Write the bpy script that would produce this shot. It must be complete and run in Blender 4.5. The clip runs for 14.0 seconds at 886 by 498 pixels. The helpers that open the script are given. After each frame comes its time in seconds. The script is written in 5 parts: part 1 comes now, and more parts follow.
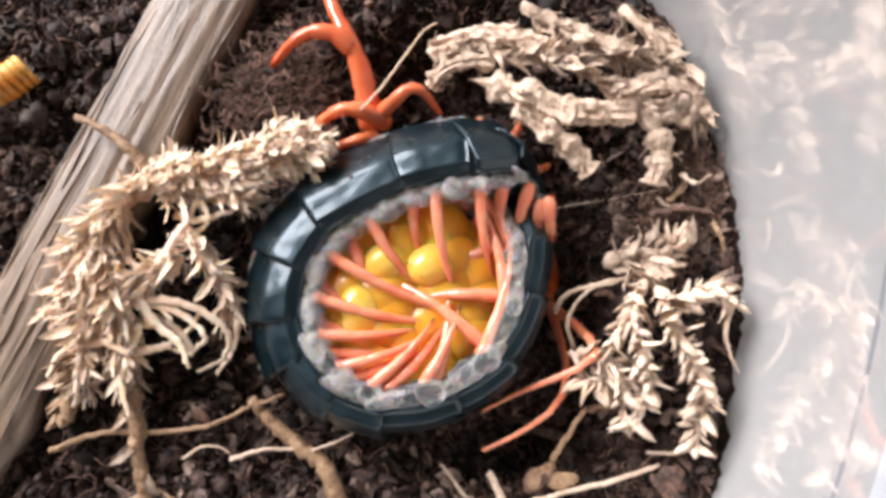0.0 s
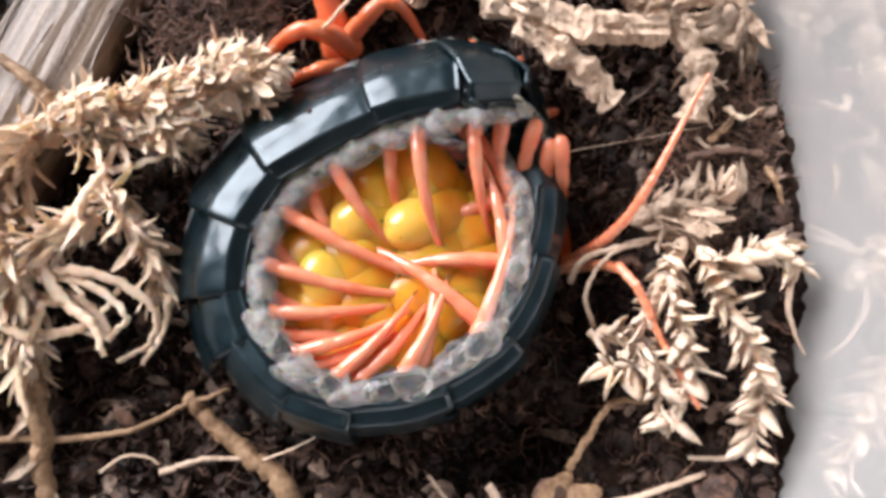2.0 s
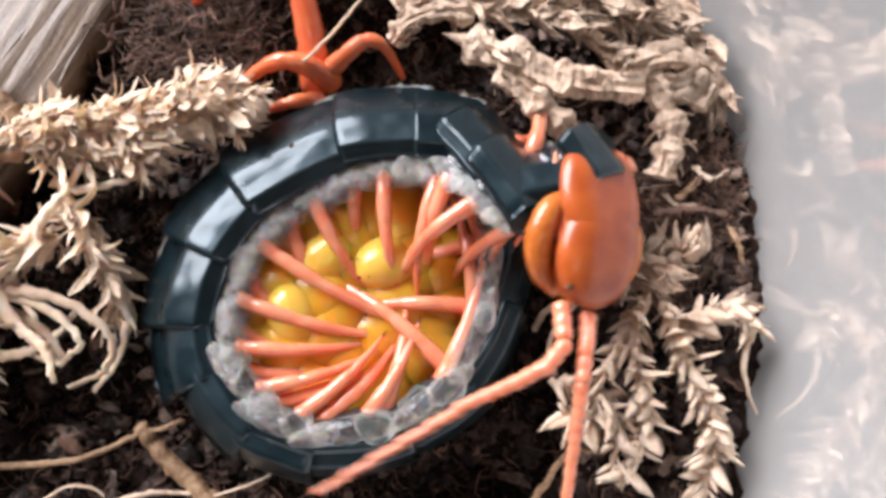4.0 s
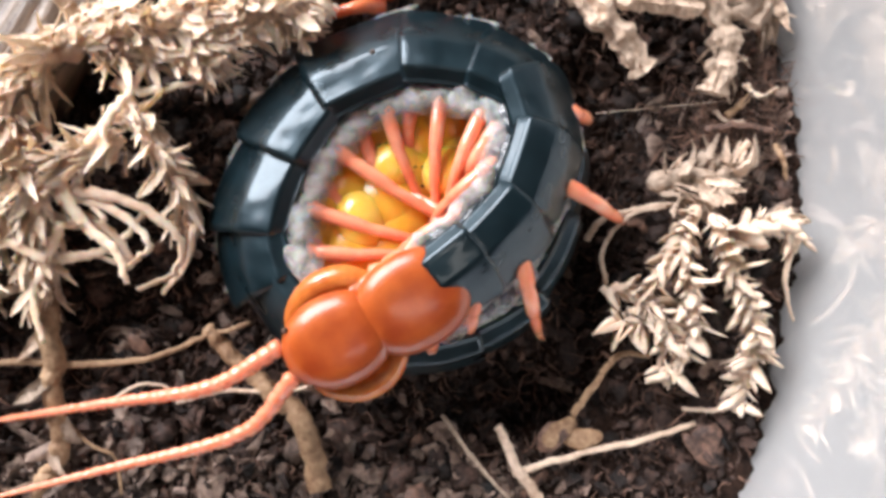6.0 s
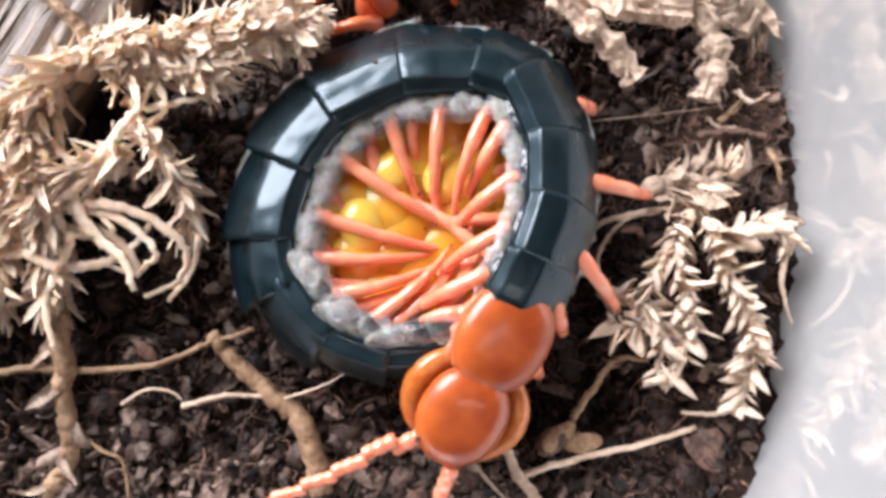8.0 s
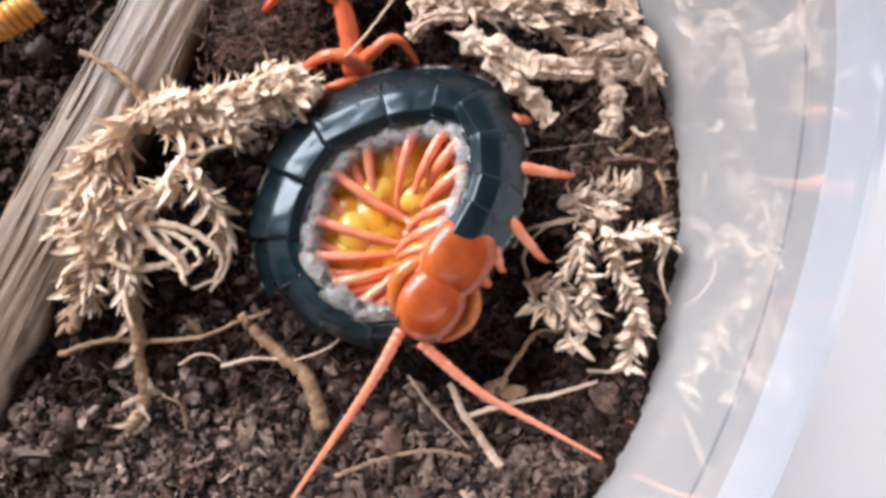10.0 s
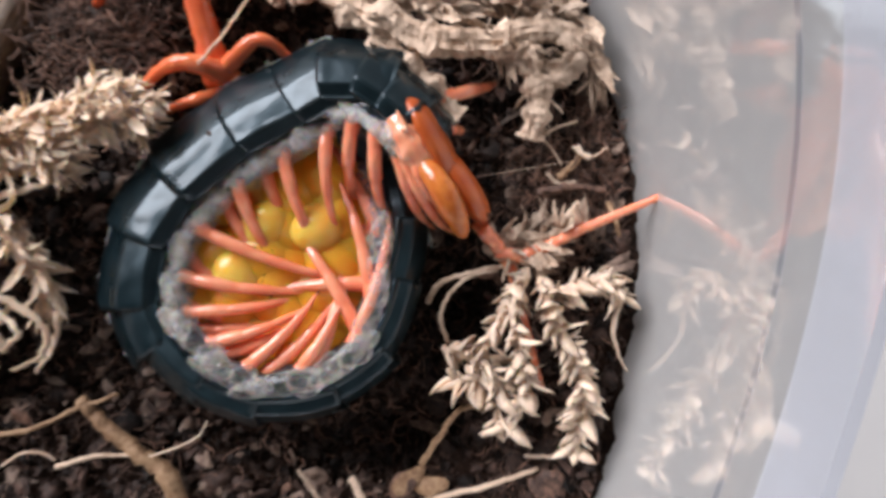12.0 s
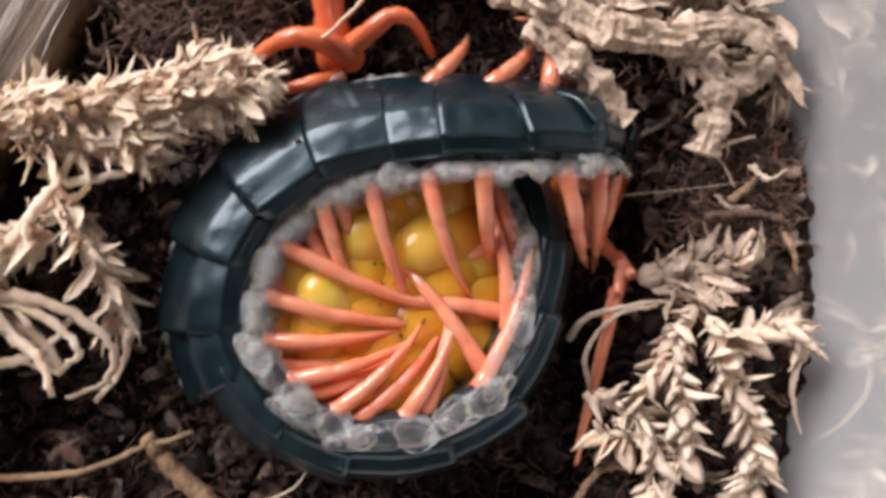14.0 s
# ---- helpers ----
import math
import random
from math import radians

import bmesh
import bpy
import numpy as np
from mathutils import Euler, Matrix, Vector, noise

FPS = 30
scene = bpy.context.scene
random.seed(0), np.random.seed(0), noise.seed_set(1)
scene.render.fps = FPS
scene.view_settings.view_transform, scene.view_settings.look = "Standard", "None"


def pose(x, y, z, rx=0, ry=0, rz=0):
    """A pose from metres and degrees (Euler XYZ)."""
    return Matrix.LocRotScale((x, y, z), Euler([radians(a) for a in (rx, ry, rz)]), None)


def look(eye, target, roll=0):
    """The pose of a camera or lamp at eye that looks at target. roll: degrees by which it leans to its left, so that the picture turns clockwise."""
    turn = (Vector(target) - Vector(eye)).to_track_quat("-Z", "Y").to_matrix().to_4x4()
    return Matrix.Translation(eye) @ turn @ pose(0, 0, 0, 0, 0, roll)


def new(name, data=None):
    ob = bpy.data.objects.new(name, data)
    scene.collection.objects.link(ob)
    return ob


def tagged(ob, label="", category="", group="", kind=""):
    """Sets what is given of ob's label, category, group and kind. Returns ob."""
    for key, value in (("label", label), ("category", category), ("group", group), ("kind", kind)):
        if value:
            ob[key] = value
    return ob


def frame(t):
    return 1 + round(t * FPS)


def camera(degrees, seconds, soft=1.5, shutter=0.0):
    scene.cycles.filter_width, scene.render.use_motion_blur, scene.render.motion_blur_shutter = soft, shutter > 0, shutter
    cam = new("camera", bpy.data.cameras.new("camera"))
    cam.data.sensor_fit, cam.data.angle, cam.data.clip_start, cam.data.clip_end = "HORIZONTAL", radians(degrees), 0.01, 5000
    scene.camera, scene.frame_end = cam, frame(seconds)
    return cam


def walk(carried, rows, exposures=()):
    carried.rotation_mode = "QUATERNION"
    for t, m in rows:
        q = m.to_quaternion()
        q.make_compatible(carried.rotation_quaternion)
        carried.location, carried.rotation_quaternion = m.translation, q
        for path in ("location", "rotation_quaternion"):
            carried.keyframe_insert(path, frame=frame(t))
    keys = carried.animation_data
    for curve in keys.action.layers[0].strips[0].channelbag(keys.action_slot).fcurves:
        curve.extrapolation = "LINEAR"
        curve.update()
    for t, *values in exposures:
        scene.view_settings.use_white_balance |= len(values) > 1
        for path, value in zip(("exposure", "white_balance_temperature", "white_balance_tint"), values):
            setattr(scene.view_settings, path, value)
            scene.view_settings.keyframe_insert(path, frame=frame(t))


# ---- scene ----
CM = 0.01
cam = camera(65.0, 14.0, soft=3.6, shutter=0.5)
walk(cam, [
    (0.0, pose(0.00071, -0.00065, 0.09510, 7.67, 0.44, -1.25)),
    (0.5, pose(-0.00088, -0.00301, 0.09330, 7.84, 0.45, -1.79)),
    (1.0, pose(0.00146, -0.00315, 0.08912, 6.93, 0.27, -1.96)),
    (1.5, pose(0.00051, -0.00453, 0.08268, 8.33, 0.35, -1.85)),
    (2.0, pose(0.00188, -0.00356, 0.07535, 8.18, 0.39, -1.85)),
    (2.5, pose(0.00284, -0.00261, 0.07355, 7.79, 0.81, -1.11)),
    (2.7, pose(0.00387, -0.00101, 0.07440, 8.05, 1.12, -0.79)),
    (4.8, pose(-0.00945, 0.00007, 0.07590, 9.12, -6.29, 1.39)),
    (5.0, pose(-0.01315, 0.00255, 0.07501, 5.16, -6.44, 1.49)),
    (5.5, pose(-0.01275, -0.00116, 0.07483, 1.85, -7.41, 1.23)),
    (6.0, pose(-0.00906, -0.00378, 0.07647, 3.83, -6.19, 1.47)),
    (6.5, pose(-0.00587, -0.00578, 0.07779, 6.32, -2.82, 1.50)),
    (7.0, pose(-0.00635, -0.00675, 0.07751, 5.21, -3.70, 1.32)),
    (7.5, pose(-0.00570, -0.00603, 0.07830, 6.37, -3.55, 1.25)),
    (7.7, pose(-0.00687, -0.00653, 0.07769, 6.48, -4.28, 1.08)),
    (9.8, pose(0.00282, -0.00260, 0.10283, 2.46, -1.85, 0.65)),
    (10.0, pose(0.00177, -0.00313, 0.10611, 3.11, -1.50, 0.54)),
    (10.5, pose(0.00713, 0.00529, 0.10550, 2.53, -2.24, 0.04)),
    (11.0, pose(0.01071, 0.00691, 0.09641, 2.63, -1.21, -0.83)),
    (11.5, pose(0.00871, 0.00646, 0.09461, 3.21, -0.97, -0.84)),
    (12.0, pose(0.01341, 0.00779, 0.08413, 1.15, -2.49, -0.91)),
    (12.5, pose(0.01479, 0.00873, 0.07371, 1.19, -2.51, -1.03)),
    (13.0, pose(0.00858, 0.00858, 0.07162, 2.96, -2.69, -0.64)),
    (13.5, pose(0.00104, 0.01021, 0.07065, 2.85, -4.23, -0.52)),
    (14.0, pose(-0.00312, 0.00822, 0.07007, 2.64, -4.44, 2.20)),
], exposures=[(0.0, 0.12, 6600, 15), (0.5, -0.08, 6600, 15), (1.5, 0.0, 6600, 15), (2.7, 0.0, 6600, 15), (4.8, -0.07, 6450, 15), (5.5, 0.0, 6450, 15), (6.0, 0.12, 6400, 13), (6.5, 0.2, 6300, 13), (7.7, 0.18, 6300, 15), (10.0, -0.07, 6350, 15), (10.5, -0.43, 6400, 12), (11.0, -0.5, 6500, 12), (11.5, -0.6, 6600, 12), (12.0, -0.5, 6500, 15), (12.5, -0.42, 6500, 15), (13.0, -0.33, 6600, 15), (13.5, -0.16, 6600, 15), (14.0, -0.5, 6600, 15)])

# ---- light: a room with one large window, seen nowhere but in reflections ----
world = bpy.data.worlds.new("world")
scene.world = world
world.use_nodes = True
sky = world.node_tree.nodes.new("ShaderNodeTexSky")
sky.sky_type, sky.sun_disc = "NISHITA", False
sky.sun_elevation, sky.sun_rotation = radians(40), radians(-50)
world.node_tree.links.new(sky.outputs[0], world.node_tree.nodes["Background"].inputs[0])
world.node_tree.nodes["Background"].inputs[1].default_value = 0.1


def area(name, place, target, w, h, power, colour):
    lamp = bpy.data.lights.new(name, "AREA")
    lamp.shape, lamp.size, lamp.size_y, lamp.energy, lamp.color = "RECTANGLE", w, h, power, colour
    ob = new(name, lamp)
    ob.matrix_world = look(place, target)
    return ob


area("window_light", (-1.0, 1.02, 0.76), (0, 0, 0), 1.2, 1.1, 74, (0.98, 0.975, 0.995))
# added lamp that puts highlights on head, legs and eggs; no known source
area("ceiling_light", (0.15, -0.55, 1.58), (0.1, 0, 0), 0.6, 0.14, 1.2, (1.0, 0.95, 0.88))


# ---- materials ----
def mat(name, a, b, rough=0.6, scale=400.0, bump=0.3, fine=4.0, coat=0.0, metal=0.0, sss=0.0, deep=0.001, island=0.0, spec=0.5, dist=0.0006, rough2=None, alpha=1.0, each=0.0):
    """Two colours mixed by coarse and fine noise, with a bump of both."""
    m = bpy.data.materials.new(name)
    m.use_nodes = True
    nt = m.node_tree
    bs = nt.nodes["Principled BSDF"]
    tc = nt.nodes.new("ShaderNodeTexCoord")
    n1, n2 = nt.nodes.new("ShaderNodeTexNoise"), nt.nodes.new("ShaderNodeTexNoise")
    n1.inputs["Scale"].default_value, n2.inputs["Scale"].default_value = scale, scale * fine
    n1.inputs["Detail"].default_value = n2.inputs["Detail"].default_value = 5
    for n in (n1, n2):
        nt.links.new(tc.outputs["Object"], n.inputs["Vector"])
    add = nt.nodes.new("ShaderNodeMix")
    add.inputs[0].default_value = 0.4
    nt.links.new(n1.outputs[0], add.inputs[2])
    nt.links.new(n2.outputs[0], add.inputs[3])
    ramp = nt.nodes.new("ShaderNodeValToRGB")
    ramp.color_ramp.elements[0].position, ramp.color_ramp.elements[1].position = 0.35, 0.65
    ramp.color_ramp.elements[0].color, ramp.color_ramp.elements[1].color = (*a, 1), (*b, 1)
    nt.links.new(add.outputs[0], ramp.inputs[0])
    colour = ramp.outputs[0]
    if island:
        geo, hsv = nt.nodes.new("ShaderNodeNewGeometry"), nt.nodes.new("ShaderNodeHueSaturation")
        rng = nt.nodes.new("ShaderNodeMapRange")
        rng.inputs[3].default_value, rng.inputs[4].default_value = 1 - island, 1 + island
        nt.links.new(geo.outputs["Random Per Island"], rng.inputs[0])
        nt.links.new(rng.outputs[0], hsv.inputs["Value"])
        nt.links.new(colour, hsv.inputs["Color"])
        colour = hsv.outputs[0]
    if each:
        info, hsv = nt.nodes.new("ShaderNodeObjectInfo"), nt.nodes.new("ShaderNodeHueSaturation")
        rng = nt.nodes.new("ShaderNodeMapRange")
        rng.inputs[3].default_value, rng.inputs[4].default_value = 1 - each, 1 + each
        nt.links.new(info.outputs["Random"], rng.inputs[0])
        nt.links.new(rng.outputs[0], hsv.inputs["Value"])
        nt.links.new(colour, hsv.inputs["Color"])
        colour = hsv.outputs[0]
    nt.links.new(colour, bs.inputs["Base Color"])
    bs.inputs["Alpha"].default_value = alpha
    bs.inputs["Roughness"].default_value, bs.inputs["Metallic"].default_value = rough, metal
    bs.inputs["Specular IOR Level"].default_value = spec
    if rough2 is not None:
        rr = nt.nodes.new("ShaderNodeMapRange")
        rr.inputs[1].default_value, rr.inputs[2].default_value = 0.35, 0.65
        rr.inputs[3].default_value, rr.inputs[4].default_value = rough, rough2
        nt.links.new(n1.outputs[0], rr.inputs[0])
        nt.links.new(rr.outputs[0], bs.inputs["Roughness"])
    bs.inputs["Coat Weight"].default_value, bs.inputs["Coat Roughness"].default_value = coat, 0.12
    if sss:
        bs.inputs["Subsurface Weight"].default_value = sss
        bs.inputs["Subsurface Radius"].default_value = (1.0, 0.5, 0.25)
        bs.inputs["Subsurface Scale"].default_value = deep
    if bump:
        bp = nt.nodes.new("ShaderNodeBump")
        bp.inputs["Strength"].default_value, bp.inputs["Distance"].default_value = bump, dist
        nt.links.new(add.outputs[0], bp.inputs["Height"])
        nt.links.new(bp.outputs[0], bs.inputs["Normal"])
    return m


M_SOIL = mat("soil", (0.008, 0.005, 0.004), (0.045, 0.024, 0.016), 0.9, 350, 0.9, 4, island=0.5, dist=0.001, spec=0.15)
M_CRUMB = mat("soil crumb", (0.006, 0.004, 0.003), (0.09, 0.052, 0.04), 0.65, 500, 0.8, 4, island=0.85, dist=0.0006, spec=0.35)
M_DRY = mat("drier soil crumb", (0.06, 0.04, 0.031), (0.28, 0.195, 0.155), 0.7, 500, 0.8, 4, island=0.6, dist=0.0006, spec=0.3)
M_FLAKE = mat("dry bark flake", (0.09, 0.055, 0.042), (0.33, 0.235, 0.18), 0.6, 300, 0.6, 4, island=0.55)
M_SHRED = mat("coir fibre", (0.04, 0.021, 0.015), (0.23, 0.125, 0.085), 0.6, 500, 0.5, 4, island=0.7)
M_MOSS = mat("dry moss", (0.72, 0.46, 0.3), (0.97, 0.78, 0.6), 0.6, 250, 0.5, 5, each=0.22, sss=0.25)
M_MOSS_PALE = mat("pale dry moss", (0.66, 0.46, 0.33), (0.9, 0.72, 0.56), 0.6, 300, 0.4, 5, each=0.22, sss=0.12)
M_BARK = mat("pale bark", (0.38, 0.26, 0.18), (0.77, 0.6, 0.46), 0.75, 300, 0.9, 5, each=0.3, dist=0.001)
M_TWIG = mat("brown twig", (0.19, 0.1, 0.05), (0.45, 0.29, 0.165), 0.65, 400, 0.7, 4, island=0.2)
M_SHELL = mat("black plate", (0.003, 0.008, 0.01), (0.009, 0.02, 0.024), 0.26, 110, 0.22, 5, coat=0.4, dist=0.0009, rough2=0.38)
M_SHELL.node_tree.nodes["Principled BSDF"].inputs["Specular Tint"].default_value = (0.72, 0.9, 1.0, 1)
M_SHELL.node_tree.nodes["Principled BSDF"].inputs["Coat Tint"].default_value = (0.8, 0.93, 1.0, 1)
M_CORE = mat("dark joint skin", (0.006, 0.011, 0.014), (0.035, 0.05, 0.058), 0.24, 200, 0.8, 3, coat=0.4, dist=0.001)
M_SKIN = mat("pale side skin", (0.72, 0.7, 0.67), (0.95, 0.92, 0.88), 0.5, 160, 0.5, 4, sss=0.4, coat=0.1, dist=0.0008, alpha=0.5)
def thin_edge(m):
    """The skin is cloudy and clears towards its free edge, away from the body's middle line."""
    nt = m.node_tree
    tc, sep, absolute, rng = nt.nodes.new("ShaderNodeTexCoord"), nt.nodes.new("ShaderNodeSeparateXYZ"), nt.nodes.new("ShaderNodeMath"), nt.nodes.new("ShaderNodeMapRange")
    absolute.operation = "ABSOLUTE"
    nt.links.new(tc.outputs["Object"], sep.inputs[0])
    nt.links.new(sep.outputs[1], absolute.inputs[0])
    nt.links.new(absolute.outputs[0], rng.inputs[0])
    rng.inputs[1].default_value, rng.inputs[2].default_value, rng.inputs[3].default_value, rng.inputs[4].default_value = 0.0045, 0.0071, 0.45, 0.05
    cloud, vary, both = nt.nodes.new("ShaderNodeTexNoise"), nt.nodes.new("ShaderNodeMapRange"), nt.nodes.new("ShaderNodeMath")
    cloud.inputs["Scale"].default_value, cloud.inputs["Detail"].default_value = 700, 4
    nt.links.new(tc.outputs["Object"], cloud.inputs["Vector"])
    nt.links.new(cloud.outputs[0], vary.inputs[0])
    vary.inputs[1].default_value, vary.inputs[2].default_value, vary.inputs[3].default_value, vary.inputs[4].default_value = 0.35, 0.65, 0.35, 1.1
    both.operation = "MULTIPLY"
    nt.links.new(rng.outputs[0], both.inputs[0])
    nt.links.new(vary.outputs[0], both.inputs[1])
    nt.links.new(both.outputs[0], nt.nodes["Principled BSDF"].inputs["Alpha"])


thin_edge(M_SKIN)
M_LEG = mat("orange leg", (0.88, 0.185, 0.08), (0.97, 0.47, 0.29), 0.22, 55, 0.25, 6, sss=0.35, deep=0.001, coat=1.0)
M_TAIL = mat("deep orange tail leg", (0.72, 0.1, 0.03), (0.9, 0.25, 0.1), 0.2, 45, 0.25, 6, sss=0.35, deep=0.001, coat=0.8)
M_CLAW = mat("dark claw", (0.03, 0.015, 0.01), (0.12, 0.05, 0.02), 0.3, 600, 0.1)
M_HEAD = mat("orange head plate", (0.33, 0.045, 0.008), (0.56, 0.12, 0.022), 0.32, 90, 0.35, 5, sss=0.1, coat=0.35)
M_FANG = mat("amber claw base", (0.52, 0.125, 0.02), (0.72, 0.24, 0.05), 0.25, 250, 0.15, 5, sss=0.2, coat=0.4)
M_EGG = mat("yellow egg", (0.94, 0.54, 0.07), (0.96, 0.68, 0.16), 0.22, 140, 0.1, 5, sss=0.8, deep=0.001, coat=0.3, each=0.06)
# same eggs lower down; amber stands in for light filtered through the clutch
M_EGG_AMBER_GLOW = mat("amber egg", (0.95, 0.375, 0.025), (0.98, 0.5, 0.055), 0.3, 140, 0.15, 5, sss=0.9, deep=0.0025, coat=0.2, each=0.05)
M_GRUB = mat("amber larva", (0.8, 0.3, 0.04), (0.93, 0.6, 0.2), 0.2, 60, 0.2, 4, sss=0.2)
M_TABLE = mat("white table", (0.78, 0.78, 0.78), (0.83, 0.83, 0.82), 0.5, 12, 0.05)
# paint of the added, unseen room, kept dark to cut its bounce light
M_ROOM = mat("room paint", (0.11, 0.107, 0.104), (0.14, 0.135, 0.13), 0.8, 4, 0.05)


def wood_mat():
    """Grain drawn out along the strip's own x axis, under a pitted film that glints."""
    m = mat("grey wood", (0.1, 0.066, 0.041), (0.32, 0.225, 0.15), 0.4, 1.0, 0.35, 4, spec=0.6, dist=0.001, rough2=0.3, coat=0.6)
    nt = m.node_tree
    tc = next(n for n in nt.nodes if n.type == "TEX_COORD")
    mp = nt.nodes.new("ShaderNodeMapping")
    mp.inputs["Scale"].default_value = (40, 650, 200)
    nt.links.new(tc.outputs["Object"], mp.inputs[0])
    for n in list(nt.nodes):
        if n.type == "TEX_NOISE":
            nt.links.new(mp.outputs[0], n.inputs["Vector"])
    pits, bp, stretch = nt.nodes.new("ShaderNodeTexNoise"), nt.nodes.new("ShaderNodeBump"), nt.nodes.new("ShaderNodeMapping")
    stretch.inputs["Scale"].default_value = (1500, 2300, 2300)
    pits.inputs["Scale"].default_value, pits.inputs["Detail"].default_value = 1.0, 2
    nt.links.new(tc.outputs["Object"], stretch.inputs[0])
    nt.links.new(stretch.outputs[0], pits.inputs["Vector"])
    bp.inputs["Strength"].default_value, bp.inputs["Distance"].default_value = 1.0, 0.0009
    nt.links.new(pits.outputs[0], bp.inputs["Height"])
    bs = nt.nodes["Principled BSDF"]
    nt.links.new(bp.outputs[0], bs.inputs["Coat Normal"])
    bs.inputs["Coat Roughness"].default_value = 0.08
    return m


M_WOOD = wood_mat()


def plastic(name, tint, mirror=0.1):
    m = bpy.data.materials.new(name)
    m.use_nodes = True
    nt = m.node_tree
    nt.nodes.remove(nt.nodes["Principled BSDF"])
    out = nt.nodes["Material Output"]
    add = nt.nodes.new
    clear, haze, through_, gloss = add("ShaderNodeBsdfTransparent"), add("ShaderNodeBsdfDiffuse"), add("ShaderNodeBsdfTranslucent"), add("ShaderNodeBsdfGlossy")
    clear.inputs[0].default_value = (0.93, 0.94, 0.94, 1)
    haze.inputs[0].default_value = through_.inputs[0].default_value = (*tint, 1)
    gloss.inputs["Roughness"].default_value = 0.05
    tc, n = add("ShaderNodeTexCoord"), add("ShaderNodeTexNoise")
    n.inputs["Scale"].default_value, n.inputs["Detail"].default_value, n.inputs["Distortion"].default_value = 60, 6, 1.5
    nt.links.new(tc.outputs["Object"], n.inputs["Vector"])
    rng = add("ShaderNodeMapRange")
    rng.inputs[1].default_value, rng.inputs[2].default_value, rng.inputs[3].default_value, rng.inputs[4].default_value = 0.34, 0.72, 0.88, 0.98
    nt.links.new(n.outputs[0], rng.inputs[0])
    a, b, c = add("ShaderNodeMixShader"), add("ShaderNodeMixShader"), add("ShaderNodeMixShader")
    a.inputs[0].default_value = 0.45
    nt.links.new(haze.outputs[0], a.inputs[1]), nt.links.new(through_.outputs[0], a.inputs[2])
    nt.links.new(rng.outputs[0], b.inputs[0])
    nt.links.new(clear.outputs[0], b.inputs[1]), nt.links.new(a.outputs[0], b.inputs[2])
    fr = add("ShaderNodeFresnel")
    fr.inputs[0].default_value = 1.5
    cut = add("ShaderNodeMath")
    cut.operation = "MULTIPLY_ADD"
    cut.inputs[1].default_value, cut.inputs[2].default_value = 5 * mirror, mirror
    nt.links.new(fr.outputs[0], cut.inputs[0])
    nt.links.new(cut.outputs[0], c.inputs[0])
    nt.links.new(b.outputs[0], c.inputs[1]), nt.links.new(gloss.outputs[0], c.inputs[2])
    bp = add("ShaderNodeBump")
    bp.inputs["Strength"].default_value, bp.inputs["Distance"].default_value = 0.06, 0.001
    nt.links.new(n.outputs[0], bp.inputs["Height"]), nt.links.new(bp.outputs[0], gloss.inputs["Normal"])
    nt.links.new(c.outputs[0], out.inputs[0])
    return m


M_PLASTIC = plastic("cloudy clear plastic", (0.73, 0.73, 0.72), 0.085)
# darker copy of the plastic: the shaded line is put into its tint
M_SEAM_SHADE = plastic("grey plastic line", (0.6, 0.62, 0.66))
M_RIM = plastic("bluish clear plastic", (0.62, 0.64, 0.68), 0.04)


# ---- mesh tools (all lengths in centimetres until they become meshes) ----
def mesh_of(name, verts, faces, material, smooth=True):
    me = bpy.data.meshes.new(name)
    me.from_pydata([(v[0] * CM, v[1] * CM, v[2] * CM) for v in verts], [], faces)
    me.materials.append(material)
    if smooth:
        me.polygons.foreach_set("use_smooth", [True] * len(me.polygons))
    me.update()
    return me


def part(name, geo, material, parent=None, label="", smooth=True):
    ob = new(name, geo if isinstance(geo, bpy.types.Mesh) else mesh_of(name, *geo, material, smooth))
    ob.parent = parent
    return tagged(ob, label)


def thing(name, label, category, group="", kind=""):
    return tagged(new(name), label, category, group, kind)


def join(*geos):
    verts, faces = [], []
    for v, f in geos:
        k = len(verts)
        verts += list(v)
        faces += [tuple(i + k for i in q) for q in f]
    return verts, faces


def spline(points, n):
    """n + 1 places along a smooth curve through the points."""
    p = [Vector(q) for q in points]
    p = [2 * p[0] - p[1]] + p + [2 * p[-1] - p[-2]]
    out = []
    for i in range(n + 1):
        u = i / n * (len(p) - 3)
        k = min(int(u), len(p) - 4)
        s = u - k
        a, b, c, d = p[k:k + 4]
        out.append(0.5 * (2 * b + (c - a) * s + (2 * a - 5 * b + 4 * c - d) * s * s + (3 * b - a - 3 * c + d) * s ** 3))
    return out


def tube(path, radii, sides=8, flat=1.0, rough=0.0, rng=random):
    """A closed tube along a path; radii: one per place."""
    verts, faces = [], []
    side = None
    for i, p in enumerate(path):
        t = (path[min(i + 1, len(path) - 1)] - path[max(i - 1, 0)]).normalized()
        side = (Vector((0, 0, 1)).cross(t) if side is None else side - t * side.dot(t))
        if side.length < 1e-4:
            side = Vector((1, 0, 0)).cross(t)
        side.normalize()
        up = t.cross(side)
        for k in range(sides):
            a = 2 * math.pi * k / sides
            r = radii[i] * (1 + rough * (rng.random() - 0.5))
            verts.append(p + side * math.cos(a) * r + up * math.sin(a) * r * flat)
    n = len(path)
    for i in range(n - 1):
        for k in range(sides):
            j = (k + 1) % sides
            faces.append((i * sides + k, i * sides + j, (i + 1) * sides + j, (i + 1) * sides + k))
    verts += [path[0], path[-1]]
    for k in range(sides):
        j = (k + 1) % sides
        faces.append((n * sides, j, k))
        faces.append((n * sides + 1, (n - 1) * sides + k, (n - 1) * sides + j))
    return verts, faces


